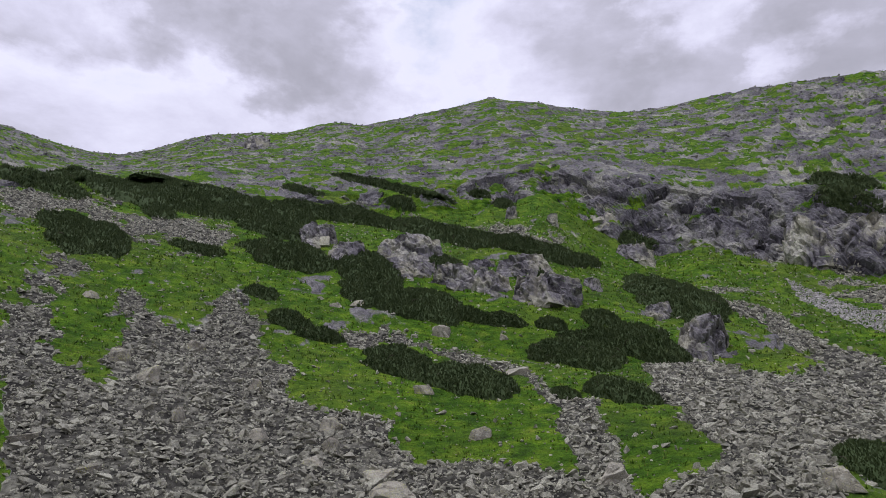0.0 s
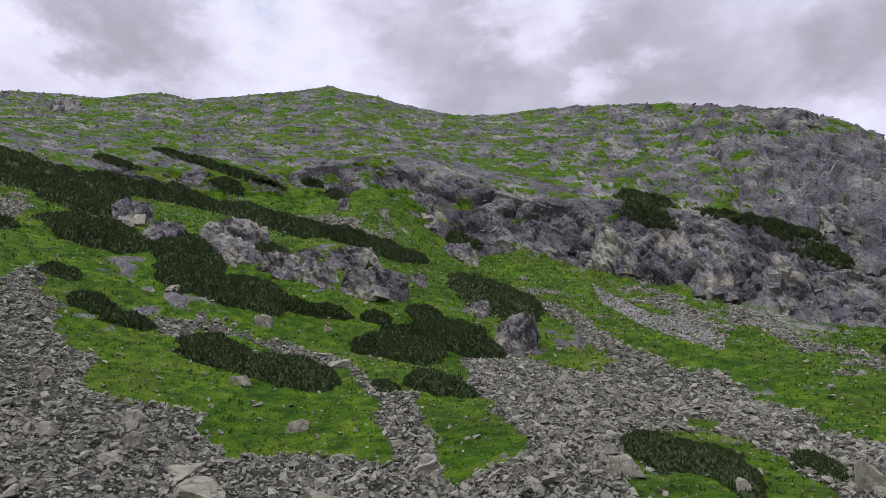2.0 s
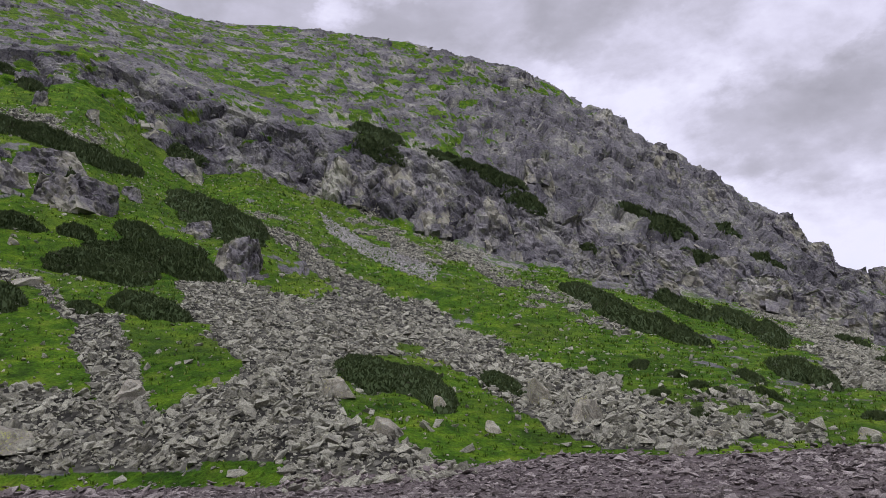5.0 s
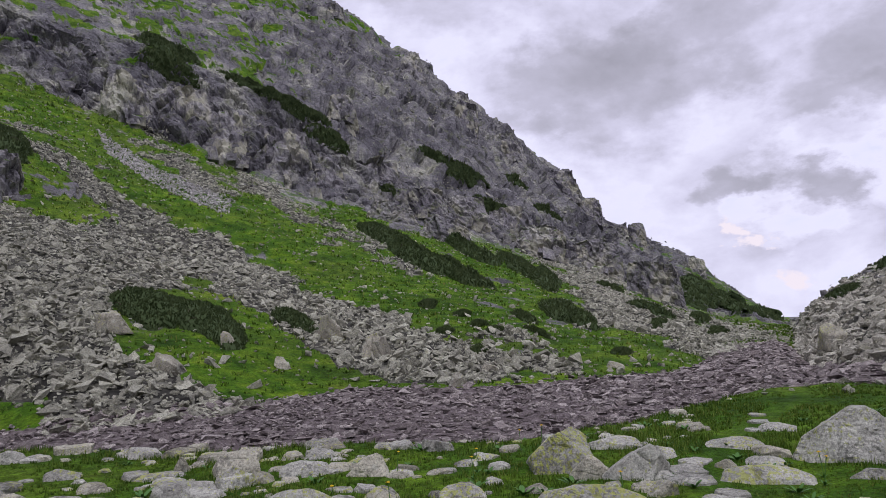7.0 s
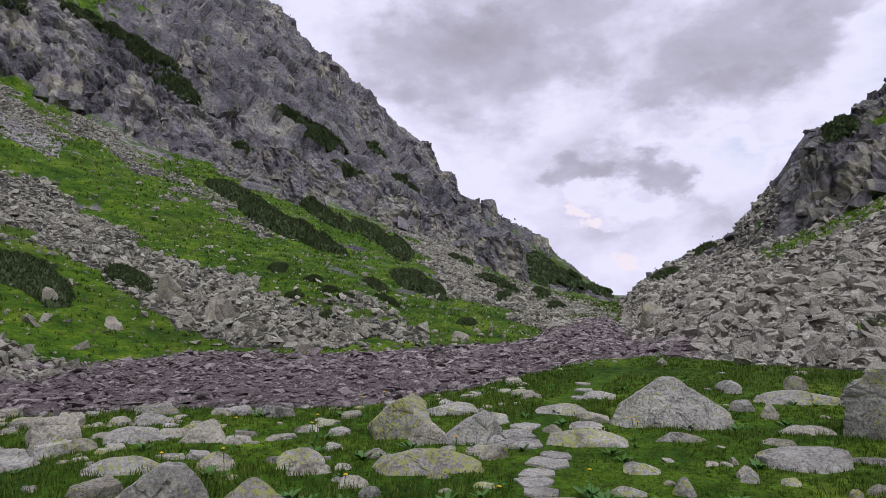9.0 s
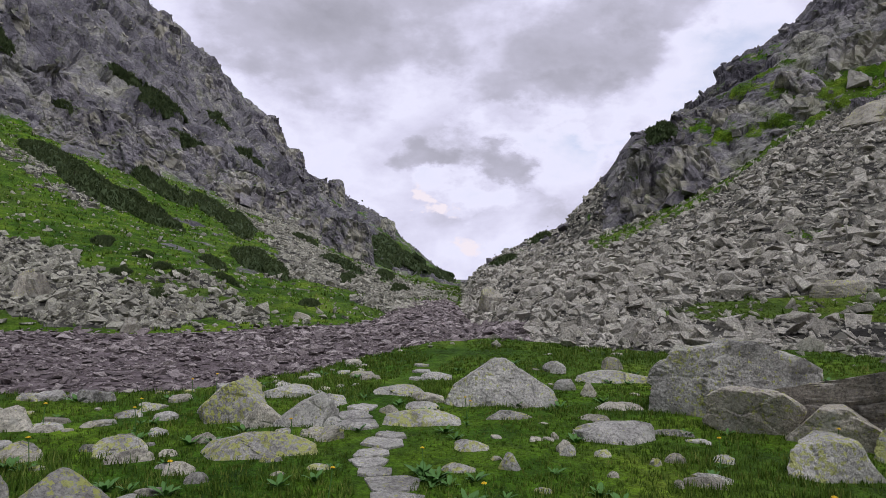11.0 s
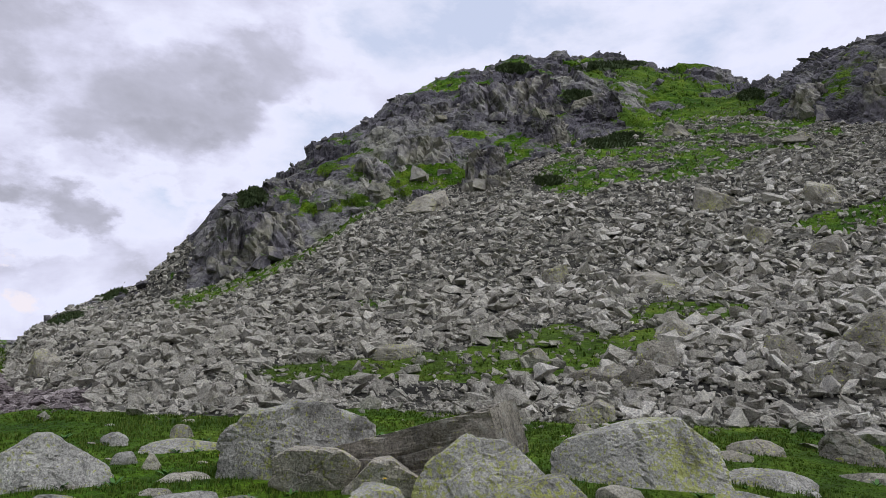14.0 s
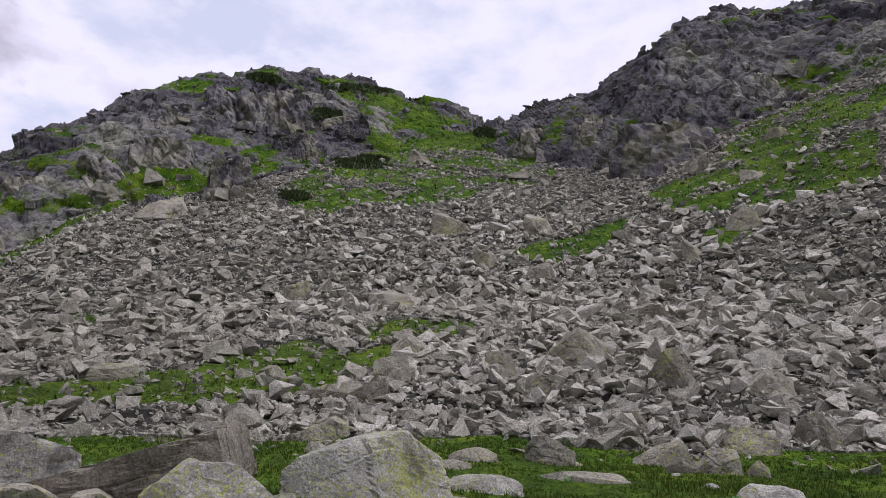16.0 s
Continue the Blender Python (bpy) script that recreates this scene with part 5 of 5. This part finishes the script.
def near_stones():
    count = 0
    for kind, rows in NEAR_STONES:
        outline, words = KINDS[kind]
        for bearing, foot, wide, high in rows:
            count += 1
            rng = random.Random(2000 + count)
            flip = rng.choice((-1, 1)) if kind != "wedge" else 1
            shape = [(x * flip + rng.uniform(-0.05, 0.05), z + rng.uniform(-0.06, 0.06)) for x, z in outline]
            if flip < 0:
                shape.reverse()
            # what is seen of a low slab is mostly its top, which runs back
            deep = min(max(0.5 * high / (wide * math.sin(radians(max(-foot, 4.0)))), 0.45), 1.0) if kind == "flat" else 0.8
            tall = high * (0.72 if kind == "flat" else 0.95)
            if bearing > 119 and foot > -8.5:
                words_here, coat = "pale angular granite block at the foot of the talus", M_BLOCK
            else:
                words_here, coat = words, rng.choice((M_PALE, M_PALE, M_BOULDER, M_LICHEN)) if wide < 4 else rng.choice((M_BOULDER, M_LICHEN))
            faces = outline_planes(shape, 0.42, 0.45, 0.55 if kind == "flat" else 0.35)
            for _ in range(7):
                a, z = rng.uniform(0, 6.2832), rng.uniform(-0.1, 1.2)
                faces.append((math.cos(a), math.sin(a), z, rng.uniform(0.34, 0.46) / math.hypot(1, z) * (1 + 0.25 * z)))
            boulder(bearing, foot, wide, tall, 2000 + count, faces, 5 if wide > 1.8 else 4, coat, words_here, deep, 0.3, rough=0.05)


near_stones()
for i, (bearing, foot, wide, high) in enumerate(BOULDERS):
    boulder(bearing, foot, wide, high, 100 + i, cuts=4 if wide > 1.5 else 3)

# the stepping stones of the path
for i, (bearing, foot, wide, high) in enumerate([(75.1, -14.2, 2.8, 0.3), (74.3, -14.9, 2.3, 0.3), (73.9, -15.6, 2.6, 0.3), (75.9, -17.3, 3.7, 0.3), (72.9, -12.8, 3.0, 0.3), (76.2, -18.5, 3.6, 0.3),
                                                (74.4, -16.3, 2.2, 0.3), (75.4, -13.5, 2.0, 0.3), (72.6, -12.1, 2.6, 0.3), (73.4, -11.4, 2.0, 0.3), (77.9, -9.0, 1.2, 0.2),
                                                (78.3, -8.4, 1.2, 0.2), (78.0, -7.9, 1.0, 0.2), (75.0, -16.9, 1.6, 0.3)]):
    edges = random.Random(60 + i)
    rim = [(math.cos(k * 1.05 + edges.uniform(-0.4, 0.4)), math.sin(k * 1.05 + edges.uniform(-0.4, 0.4)), 0.0, edges.uniform(0.36, 0.54)) for k in range(6)]
    boulder(bearing, foot, wide * 1.2, high, 300 + i, cuts=4, name="stepping_stone", label="flat worn stepping stone set in the grassy path", deep=1.0, sink=1.5, mat=M_BOULDER, rough=0.03,
            planes=rim + [(0.03, 0.02, 1, 0.1), (0, 0, -1, 0.2)])


def scatter_near_stones():
    """Flat stones half sunk in the turf near the station."""
    weight = TURFG * VIEW * (AZG > 22) * (DIST > 4.2) * (DIST < 17) * (TURFG > 0.5) / np.maximum(DIST, 4) ** 0.9
    p, nor, size = strew(weight, 110, 0.12, 0.45, 1.7)
    for k in range(len(p)):
        d = math.hypot(p[k][0], p[k][1])
        wide = math.degrees(size[k] / d)
        boulder(math.degrees(math.atan2(p[k][0], p[k][1])), math.degrees(math.atan2(p[k][2] - EYE[2], d)), wide, wide * RNG.uniform(0.14, 0.32), 400 + k, cuts=3,
                name="field_stone", label="flat pale stone half sunk in the turf", sink=0.5, mat=M_PALE if k % 3 else M_BOULDER)

    # the shore is half paved with slabs
    weight = VIEW * (AZG > 22) * (AZG < 74) * (ZG > 1.45) * (ZG < 2.5) * np.where(DIST < 7.5, 0.4, 1.0)
    p, nor, size = strew(weight, 150, 0.16, 0.75, 1.5)
    for k in range(len(p)):
        d = math.hypot(p[k][0], p[k][1])
        wide = math.degrees(size[k] / d)
        rng = random.Random(5200 + k)
        rim = [(math.cos(a), math.sin(a), rng.uniform(-0.1, 0.5), rng.uniform(0.34, 0.5)) for a in [q * 1.05 + rng.uniform(-0.4, 0.4) for q in range(6)]]
        boulder(math.degrees(math.atan2(p[k][0], p[k][1])), math.degrees(math.atan2(p[k][2] - EYE[2], d)), wide, wide * rng.uniform(0.14, 0.34), 700 + k, cuts=4 if size[k] > 0.4 else 3,
                planes=rim + [(rng.uniform(-0.3, 0.3), rng.uniform(-0.4, 0.1), 1, rng.uniform(0.2, 0.4)), (0, 0, -1, 0.3)],
                name="shore_stone", label="flat weathered stone bedded in the mossy shore", deep=rng.uniform(0.6, 1.1), sink=0.5, mat=rng.choice((M_PALE, M_BOULDER, M_LICHEN)))


scatter_near_stones()


def jointed_block(rng, n, size, seed, jitter=0.2, rough=0.09):
    """A block split along joints: a cube with its corners pushed about and its faces chipped."""
    v, f = CUBES[n]
    u = v + 0.5
    out = np.zeros_like(v)
    for cx in (0, 1):
        for cy in (0, 1):
            for cz in (0, 1):
                corner = np.array([cx - 0.5 + rng.uniform(-jitter, jitter), cy - 0.5 + rng.uniform(-jitter, jitter), cz - 0.5 + rng.uniform(-jitter, jitter)])
                wgt = (u[:, 0] if cx else 1 - u[:, 0]) * (u[:, 1] if cy else 1 - u[:, 1]) * (u[:, 2] if cz else 1 - u[:, 2])
                out += wgt[:, None] * corner
    out = out * size
    small = min(size)
    return rocky(out, small, seed % 40, rough, 0.42 * small), f


def crag(bearing, foot, wide, high, seed):
    """A rock outcrop let into the slope: columns of jointed blocks, stepped in front and flush with the ground behind."""
    rng = random.Random(seed)
    at, nor = spot(bearing, foot)
    far = Vector((at.x, at.y, 0)).length
    crest = float(SEEN[:, int(np.argmin(np.abs(AZ - bearing)))].max())
    high = max(min(high, crest - 0.3 - foot), 0.4 * high) if bearing > 81 else high
    h = far * (math.tan(radians(foot + high)) - math.tan(radians(foot)))
    w = radians(wide) * far * 1.04
    deep = min(max(1.4 * h, 0.4 * w), 1.5 * w)
    top = new("rock_outcrop")
    # the main mass: a wall that leans back, its ends drawn in, broken along joints at three scales
    v, f = jointed_block(rng, 24 if wide > 4 else 16, (1.0, 1.0, 1.0), seed, 0.12, 0.0)
    up = np.clip(v[:, 2] + 0.5, 0, 1)
    v[:, 0] *= 1.0 - 0.3 * up ** 2
    v[:, 1] += 0.3 * up + 0.55 * np.abs(v[:, 0]) ** 2
    v[:, 2] -= 0.7 * np.abs(v[:, 0]) ** 2.5
    v = v * (w * 1.02, deep, h * 1.3) + (0, 0.1 * deep, 0.3 * h)
    skew = rng.uniform(-0.15, 0.5)
    q = v + (rng.uniform(0, 90), seed * 7.0, 0)
    q = np.stack([q[:, 0] + skew * q[:, 2], q[:, 1], q[:, 2] * 0.55], 1)
    push = np.zeros(len(v))
    for step, amp in ((0.55, 0.075), (0.26, 0.05), (0.11, 0.032)):
        lift, joint = blocks(q / (step * h), seed % 30)
        push += amp * h * (lift - 0.9 * np.exp(-(joint / 0.07) ** 2))
    v = v - np.stack([-0.35 * push * np.sign(v[:, 0]), push, -0.35 * push], 1)
    part("rock_mass", (v, f), M_CRAG, top)
    for k in range(rng.choice((4, 5, 6))):
        size = rng.uniform(0.1, 0.24) * min(w, 1.3 * h)
        v, f = jointed_block(rng, 5, (size, size * rng.uniform(0.8, 1.2), size * rng.uniform(0.7, 1.2)), seed + k, 0.28, 0.1)
        turn = np.array(Euler((rng.uniform(-0.4, 0.1), skew * 0.4 + rng.uniform(-0.1, 0.1), rng.uniform(-0.5, 0.5))).to_matrix())
        cx = rng.uniform(-0.44, 0.44) * w
        part("block", (v @ turn.T + (cx, -0.36 * deep + 0.55 * deep * (2 * cx / w) ** 2, rng.uniform(0.0, 0.2) * h), f), M_CRAG, top)
    away = Vector((at.x, at.y, 0)).normalized()
    top.matrix_basis = Matrix.Translation(at + away * deep * 0.42) @ Matrix.Rotation(-radians(bearing), 4, "Z")
    return tagged(top, rng.choice(("jointed grey granite outcrop with mossy ledges", "dark cracked granite crag on the slope", "pale-footed granite outcrop with deep joints")),
                  "rock", "crags of the valley")


for i, (bearing, foot, wide, high) in enumerate(CRAGS):
    crag(bearing, foot, wide, high, 500 + i)


# ---------------------------------------------------------------- dwarf pines
def limb_mesh():
    """A bowed creeping branch, one unit long."""
    v, f = [], []
    for s in range(5):
        t = s / 4
        r = 0.03 * (1 - 0.8 * t)
        for q in range(5):
            b = q * 1.2566
            v.append((t, r * math.cos(b), 0.3 * math.sin(t * 2.6) + r * math.sin(b)))
    for s in range(4):
        for q in range(5):
            i, j = s * 5 + q, s * 5 + (q + 1) % 5
            f += [(i, j, j + 5), (i, j + 5, i + 5)]
    return mesh_from("branch", np.array(v), np.array(f), M_BARK, True)


LIMB = limb_mesh()


def pine(bearing, foot, wide, high, seed):
    """A mat of mountain pine that follows the slope: a lumpy inside coloured dark as if shaded, and a crown of upright
    needle tufts.
    """
    rs = np.random.default_rng(seed)
    crest = float(SEEN[:, int(np.argmin(np.abs(AZ - bearing)))].max())
    foot = min(foot, crest - 0.75 * high)
    middle, _ = spot(bearing, foot + 0.4 * high)
    far = middle.length
    w = radians(wide) * far
    rise = min(0.2 * w, 0.55 * radians(high) * far, 2.0)
    over = math.degrees(rise / far)
    rings, spokes = 9, 26
    # the mats run slantwise down the slope
    slant = float(np.interp(bearing, [-40, -5, 20, 40, 60, 75, 85, 95, 100], [-0.02, -0.16, -0.2, -0.4, -0.5, -0.4, 0.4, 0.3, 0.0])) if wide > 1.6 else 0.0
    tall = max(math.sqrt(max(high * high - (0.8 * slant * wide) ** 2, 0.0)), 0.5 * high)
    wave = 1 + 0.5 * fractal(np.stack([np.cos(np.arange(spokes) * 6.2832 / spokes) * 2.2, np.sin(np.arange(spokes) * 6.2832 / spokes) * 2.2, np.full(spokes, seed * 1.7)], 1), 1.0, 3, 5, 0.7)
    place, q_of = [], []
    for r in range(rings):
        q = (r + 0.02) / (rings - 1)
        for k in range(spokes):
            a = k * 6.2832 / spokes
            b = bearing + 0.52 * wide * q * wave[k] * math.cos(a)
            e = foot + 0.5 * high - 0.35 * over + 0.5 * (tall - 0.6 * over) * q * wave[k] * math.sin(a) + slant * (b - bearing)
            p, _ = spot(b, e)
            if not 0.86 * far < p.length < 1.22 * far:
                p = Vector(EYE) + direction(b, e) * far * (0.9 if p.length < far else 1.08)
            place.append(p[:])
            q_of.append(q)
    place, q_of = np.array(place), np.array(q_of)
    lumps = 0.8 + 0.9 * fractal(place, 0.9 / max(rise, 0.5), 4, 13, 0.65)
    v = place + np.outer(rise * (1.02 - q_of ** 2.2) ** 0.6 * np.clip(lumps, 0.15, 1.4) - 0.25 * rise * (q_of > 0.99), (0, 0, 1.0)) - middle
    f = []
    for r in range(rings - 1):
        for k in range(spokes):
            i, j = r * spokes + k, r * spokes + (k + 1) % spokes
            f += [(i, i + spokes, j + spokes), (i, j + spokes, j)]
    f = np.array(f)
    # tufts over the whole mat
    m = int(np.clip(190 * wide * high, 700, 3200))
    tri = v[f]
    normal = np.cross(tri[:, 1] - tri[:, 0], tri[:, 2] - tri[:, 0])
    area = np.linalg.norm(normal, axis=1)
    pick = rs.choice(len(f), m, p=area / area.sum())
    g = np.sort(rs.uniform(0, 1, (m, 2)), 1)
    root = tri[pick, 0] * g[:, :1] + tri[pick, 1] * (g[:, 1:] - g[:, :1]) + tri[pick, 2] * (1 - g[:, 1:])
    out = normal[pick] / np.maximum(area[pick], 1e-9)[:, None]
    out *= np.sign(out[:, 2:] + 1e-6)
    way = out * 0.5 + (0, 0, 0.6) + rs.normal(0, 0.25, (m, 3))
    way /= np.linalg.norm(way, axis=1, keepdims=True)
    size = max(0.16 * rise, 0.0042 * far) * rs.uniform(0.6, 1.5, m)
    side = np.cross(way, rs.normal(0, 1, (m, 3)))
    side /= np.linalg.norm(side, axis=1, keepdims=True)
    verts = []
    for s in (side, np.cross(way, side)):
        verts.append(np.stack([root - s * size[:, None] * 0.3 - way * size[:, None] * 0.3, root + s * size[:, None] * 0.3 - way * size[:, None] * 0.3, root + way * size[:, None] * 0.8], 1))
    crown = np.concatenate(verts).reshape(-1, 3)
    top = new("dwarf_pine")
    part("crown", (crown, np.arange(len(crown)).reshape(-1, 3)), M_NEEDLE, top)
    part("shaded_core", (v, f), M_CORE, top, smooth=True)
    for k in range(3):
        limb = new("branch", LIMB)
        limb.parent = top
        limb.matrix_basis = Matrix.Translation(v[(rings - 3) * spokes + k * 8]) @ Matrix.Rotation(rs.uniform(0, 6.28), 4, "Z") @ Matrix.Scale(0.9 * rise, 4)
    top.matrix_basis = Matrix.Translation(middle)
    words = "broad dark mat of dwarf mountain pine on the slope" if w > 11 else "small round dwarf pine bush among turf" if w < 3.5 else "dark green dwarf mountain pine spreading over the slope"
    return tagged(top, words, "shrub", "dwarf pines")


for i, (bearing, foot, wide, high) in enumerate(PINES):
    pine(bearing, foot, wide, high, 900 + i)


# ---------------------------------------------------------------- grass and flowers near the station
def blade_tufts(p, nor, height, blades, width):
    """Bent blades in tufts at the places p: one to a triangle."""
    n = len(p) * blades
    root = np.repeat(p, blades, 0) + NPR.normal(0, 1, (n, 3)) * np.repeat(height, blades)[:, None] * (0.3, 0.3, 0.0)
    h = np.repeat(height, blades) * NPR.uniform(0.5, 1.15, n)
    a = NPR.uniform(0, 2 * np.pi, n)
    lean = NPR.uniform(0.1, 0.75, n)
    out = np.stack([np.cos(a), np.sin(a), np.zeros(n)], 1)
    b = a + np.pi / 2 + NPR.normal(0, 0.5, n)
    side = np.stack([np.cos(b), np.sin(b), np.zeros(n)], 1) * (np.repeat(width, blades) * NPR.uniform(0.7, 1.2, n))[:, None]
    up = np.array([0, 0, 1.0])
    tip = root + up * (h * (1.0 - 0.35 * lean))[:, None] + out * (h * lean * 0.95)[:, None]
    v = np.stack([root - side * 0.5 - up * 0.02, root + side * 0.5 - up * 0.02, tip], 1).reshape(-1, 3)
    return v, np.arange(n * 3).reshape(-1, 3)



def grow_grass():
    near = TURFG * VIEW * (AZG > 15) * (DIST > 3.4) * (DIST < 24) * (TURFG > 0.5) / np.maximum(DIST, 4) ** 1.3
    p, nor, _ = strew(near, 40000, 0.1, 0.1, 2)
    clear = np.ones(len(p), bool)
    for x, y, r in FOOTPRINTS:
        clear &= (p[:, 0] - x) ** 2 + (p[:, 1] - y) ** 2 > (0.7 * r) ** 2
    # the trodden path stays bare
    walked = np.interp(np.linalg.norm(p[:, :2], axis=1), [4.5, 5.5, 7.0, 9.0, 14.0], [76.2, 74.6, 74.0, 75.5, 81.0])
    off = np.abs(np.degrees(np.arctan2(p[:, 0], p[:, 1])) - walked) * np.linalg.norm(p[:, :2], axis=1) * 0.01745
    clear &= off > 0.2
    p, nor = p[clear], nor[clear]
    clump = fractal(p, 0.8, 3, 77)
    far = np.linalg.norm(p, axis=1)
    h = NPR.uniform(0.03, 0.075, len(p)) * (1 + 1.2 * clump)
    v, f = blade_tufts(p, nor, h, 9, 0.006 + 0.0012 * far)
    tagged(new("near_grass", mesh_from("near_grass", v, f, M_BLADE, False)), "long green alpine grass round the boulders", "grass", kind="stuff")


grow_grass()


def grow_slope_tufts():
    """Coarser tussocks on the meadows of both slopes."""
    meadow = TURFG * VIEW * (DIST >= 22) * (DIST < 190) * (TURFG > 0.6) / np.maximum(DIST, 30) ** 1.1
    p, nor, _ = strew(meadow, 16000, 0.1, 0.1, 2)
    far = np.linalg.norm(p, axis=1)
    h = (0.12 + 0.0032 * far) * NPR.uniform(0.6, 1.3, len(p))
    v, f = blade_tufts(p, nor, h, 4, 0.03 + 0.0016 * far)
    tagged(new("slope_tussocks", mesh_from("slope_tussocks", v, f, M_BLADE, False)), "tussocks of green grass on the slope meadows", "grass", kind="stuff")


grow_slope_tufts()


def leaf_blade(size, width, rise):
    """One broad leaf, rising outwards along x."""
    v, f = [], []
    for t, w in ((0.0, 0.25), (0.35, 0.9), (0.7, 0.8), (1.0, 0.05)):
        x, z = size * t * 0.8, size * rise * (t - 0.45 * t * t)
        v += [(x, -width * w, z), (x, 0, z - 0.25 * width * w), (x, width * w, z)]
    for r in range(3):
        for k in range(2):
            i = r * 3 + k
            f += [(i, i + 1, i + 4), (i, i + 4, i + 3)]
    return np.array(v), np.array(f)


LEAVES = [mesh_from("leaf", *leaf_blade(0.15 * a, 0.024 * a, b), M_HERB, True) for a, b in ((1.0, 0.6), (0.8, 1.0), (1.1, 0.8), (0.7, 1.3))]


def rosette(rng, parent, leaves, scale=1.0):
    for k in range(leaves):
        ob = new("leaf", LEAVES[k % 4])
        ob.parent = parent
        ob.matrix_basis = Matrix.Rotation(k * 2.4 + rng.uniform(-0.3, 0.3), 4, "Z") @ Matrix.Scale(scale * rng.uniform(0.8, 1.1), 4)


def grow_herbs():
    weight = TURFG * VIEW * (AZG > 30) * (DIST > 3.6) * (DIST < 13) * (TURFG > 0.5) / np.maximum(DIST, 4) ** 1.4
    p, nor, _ = strew(weight, 260, 0.1, 0.1, 2)
    rng = random.Random(5)
    first = []
    for k, q in enumerate(p):
        if k < 6:
            ob = new("leafy_herb")
            rosette(rng, ob, rng.choice((6, 7, 9)))
            tagged(ob, "low herb with broad green leaves in the grass", "plant", "leafy herbs")
            first.append(ob)
            ob.matrix_basis = pose(q[0], q[1], q[2], 0, 0, rng.uniform(0, 360))
        else:
            s = rng.uniform(0.6, 1.25)
            copy_thing(first[k % 6], pose(q[0], q[1], q[2] - 0.01, 0, 0, rng.uniform(0, 360)) @ Matrix.Diagonal((s, s, s, 1)))


def flower_template(rng):
    top = new("yellow_flower")
    h = rng.uniform(0.16, 0.26)
    rings, faces = [], []
    for s in range(5):
        for q in range(4):
            a = q * 1.5708
            rings.append((0.004 * math.cos(a) + 0.02 * (s / 4) ** 2, 0.004 * math.sin(a), h * s / 4))
    for s in range(4):
        for q in range(4):
            i, j = s * 4 + q, s * 4 + (q + 1) % 4
            faces += [(i, j, j + 4), (i, j + 4, i + 4)]
    part("stem", (np.array(rings), np.array(faces)), M_HERB, top)
    v, f, base = [], [], 0
    for k in range(11):
        a = k * 0.5712
        c, s = math.cos(a), math.sin(a)
        for r, w, z in ((0.004, 0.003, 0), (0.014, 0.005, 0.006), (0.021, 0.002, 0.0)):
            v += [(0.02 + c * r - s * w, s * r + c * w, h + z), (0.02 + c * r + s * w, s * r - c * w, h + z)]
        f += [(base, base + 1, base + 3), (base, base + 3, base + 2), (base + 2, base + 3, base + 5), (base + 2, base + 5, base + 4)]
        base += 6
    part("petals", (np.array(v), np.array(f)), M_PETAL, top)
    ball, bf = BALLS[2]
    part("flower_centre", (ball * (0.010, 0.010, 0.008) + (0.02, 0, h + 0.004), bf), M_PETAL, top, smooth=True)
    rosette(rng, top, 4, 0.55)
    return tagged(top, "yellow daisy-like flower on a thin green stem", "flower", "yellow flowers")


def grow_flowers():
    weight = TURFG * VIEW * (AZG > 45) * (AZG < 125) * (DIST > 3.7) * (DIST < 9.5) * (TURFG > 0.5) / np.maximum(DIST, 4)
    p, nor, _ = strew(weight, 30, 0.1, 0.1, 2)
    rng = random.Random(15)
    forms = [flower_template(rng) for _ in range(3)]
    for k, q in enumerate(p):
        m = pose(q[0], q[1], q[2], rng.uniform(-6, 6), rng.uniform(-6, 6), rng.uniform(0, 360))
        if k < 3:
            forms[k].matrix_basis = m
        else:
            copy_thing(forms[k % 3], m)


grow_herbs()
grow_flowers()
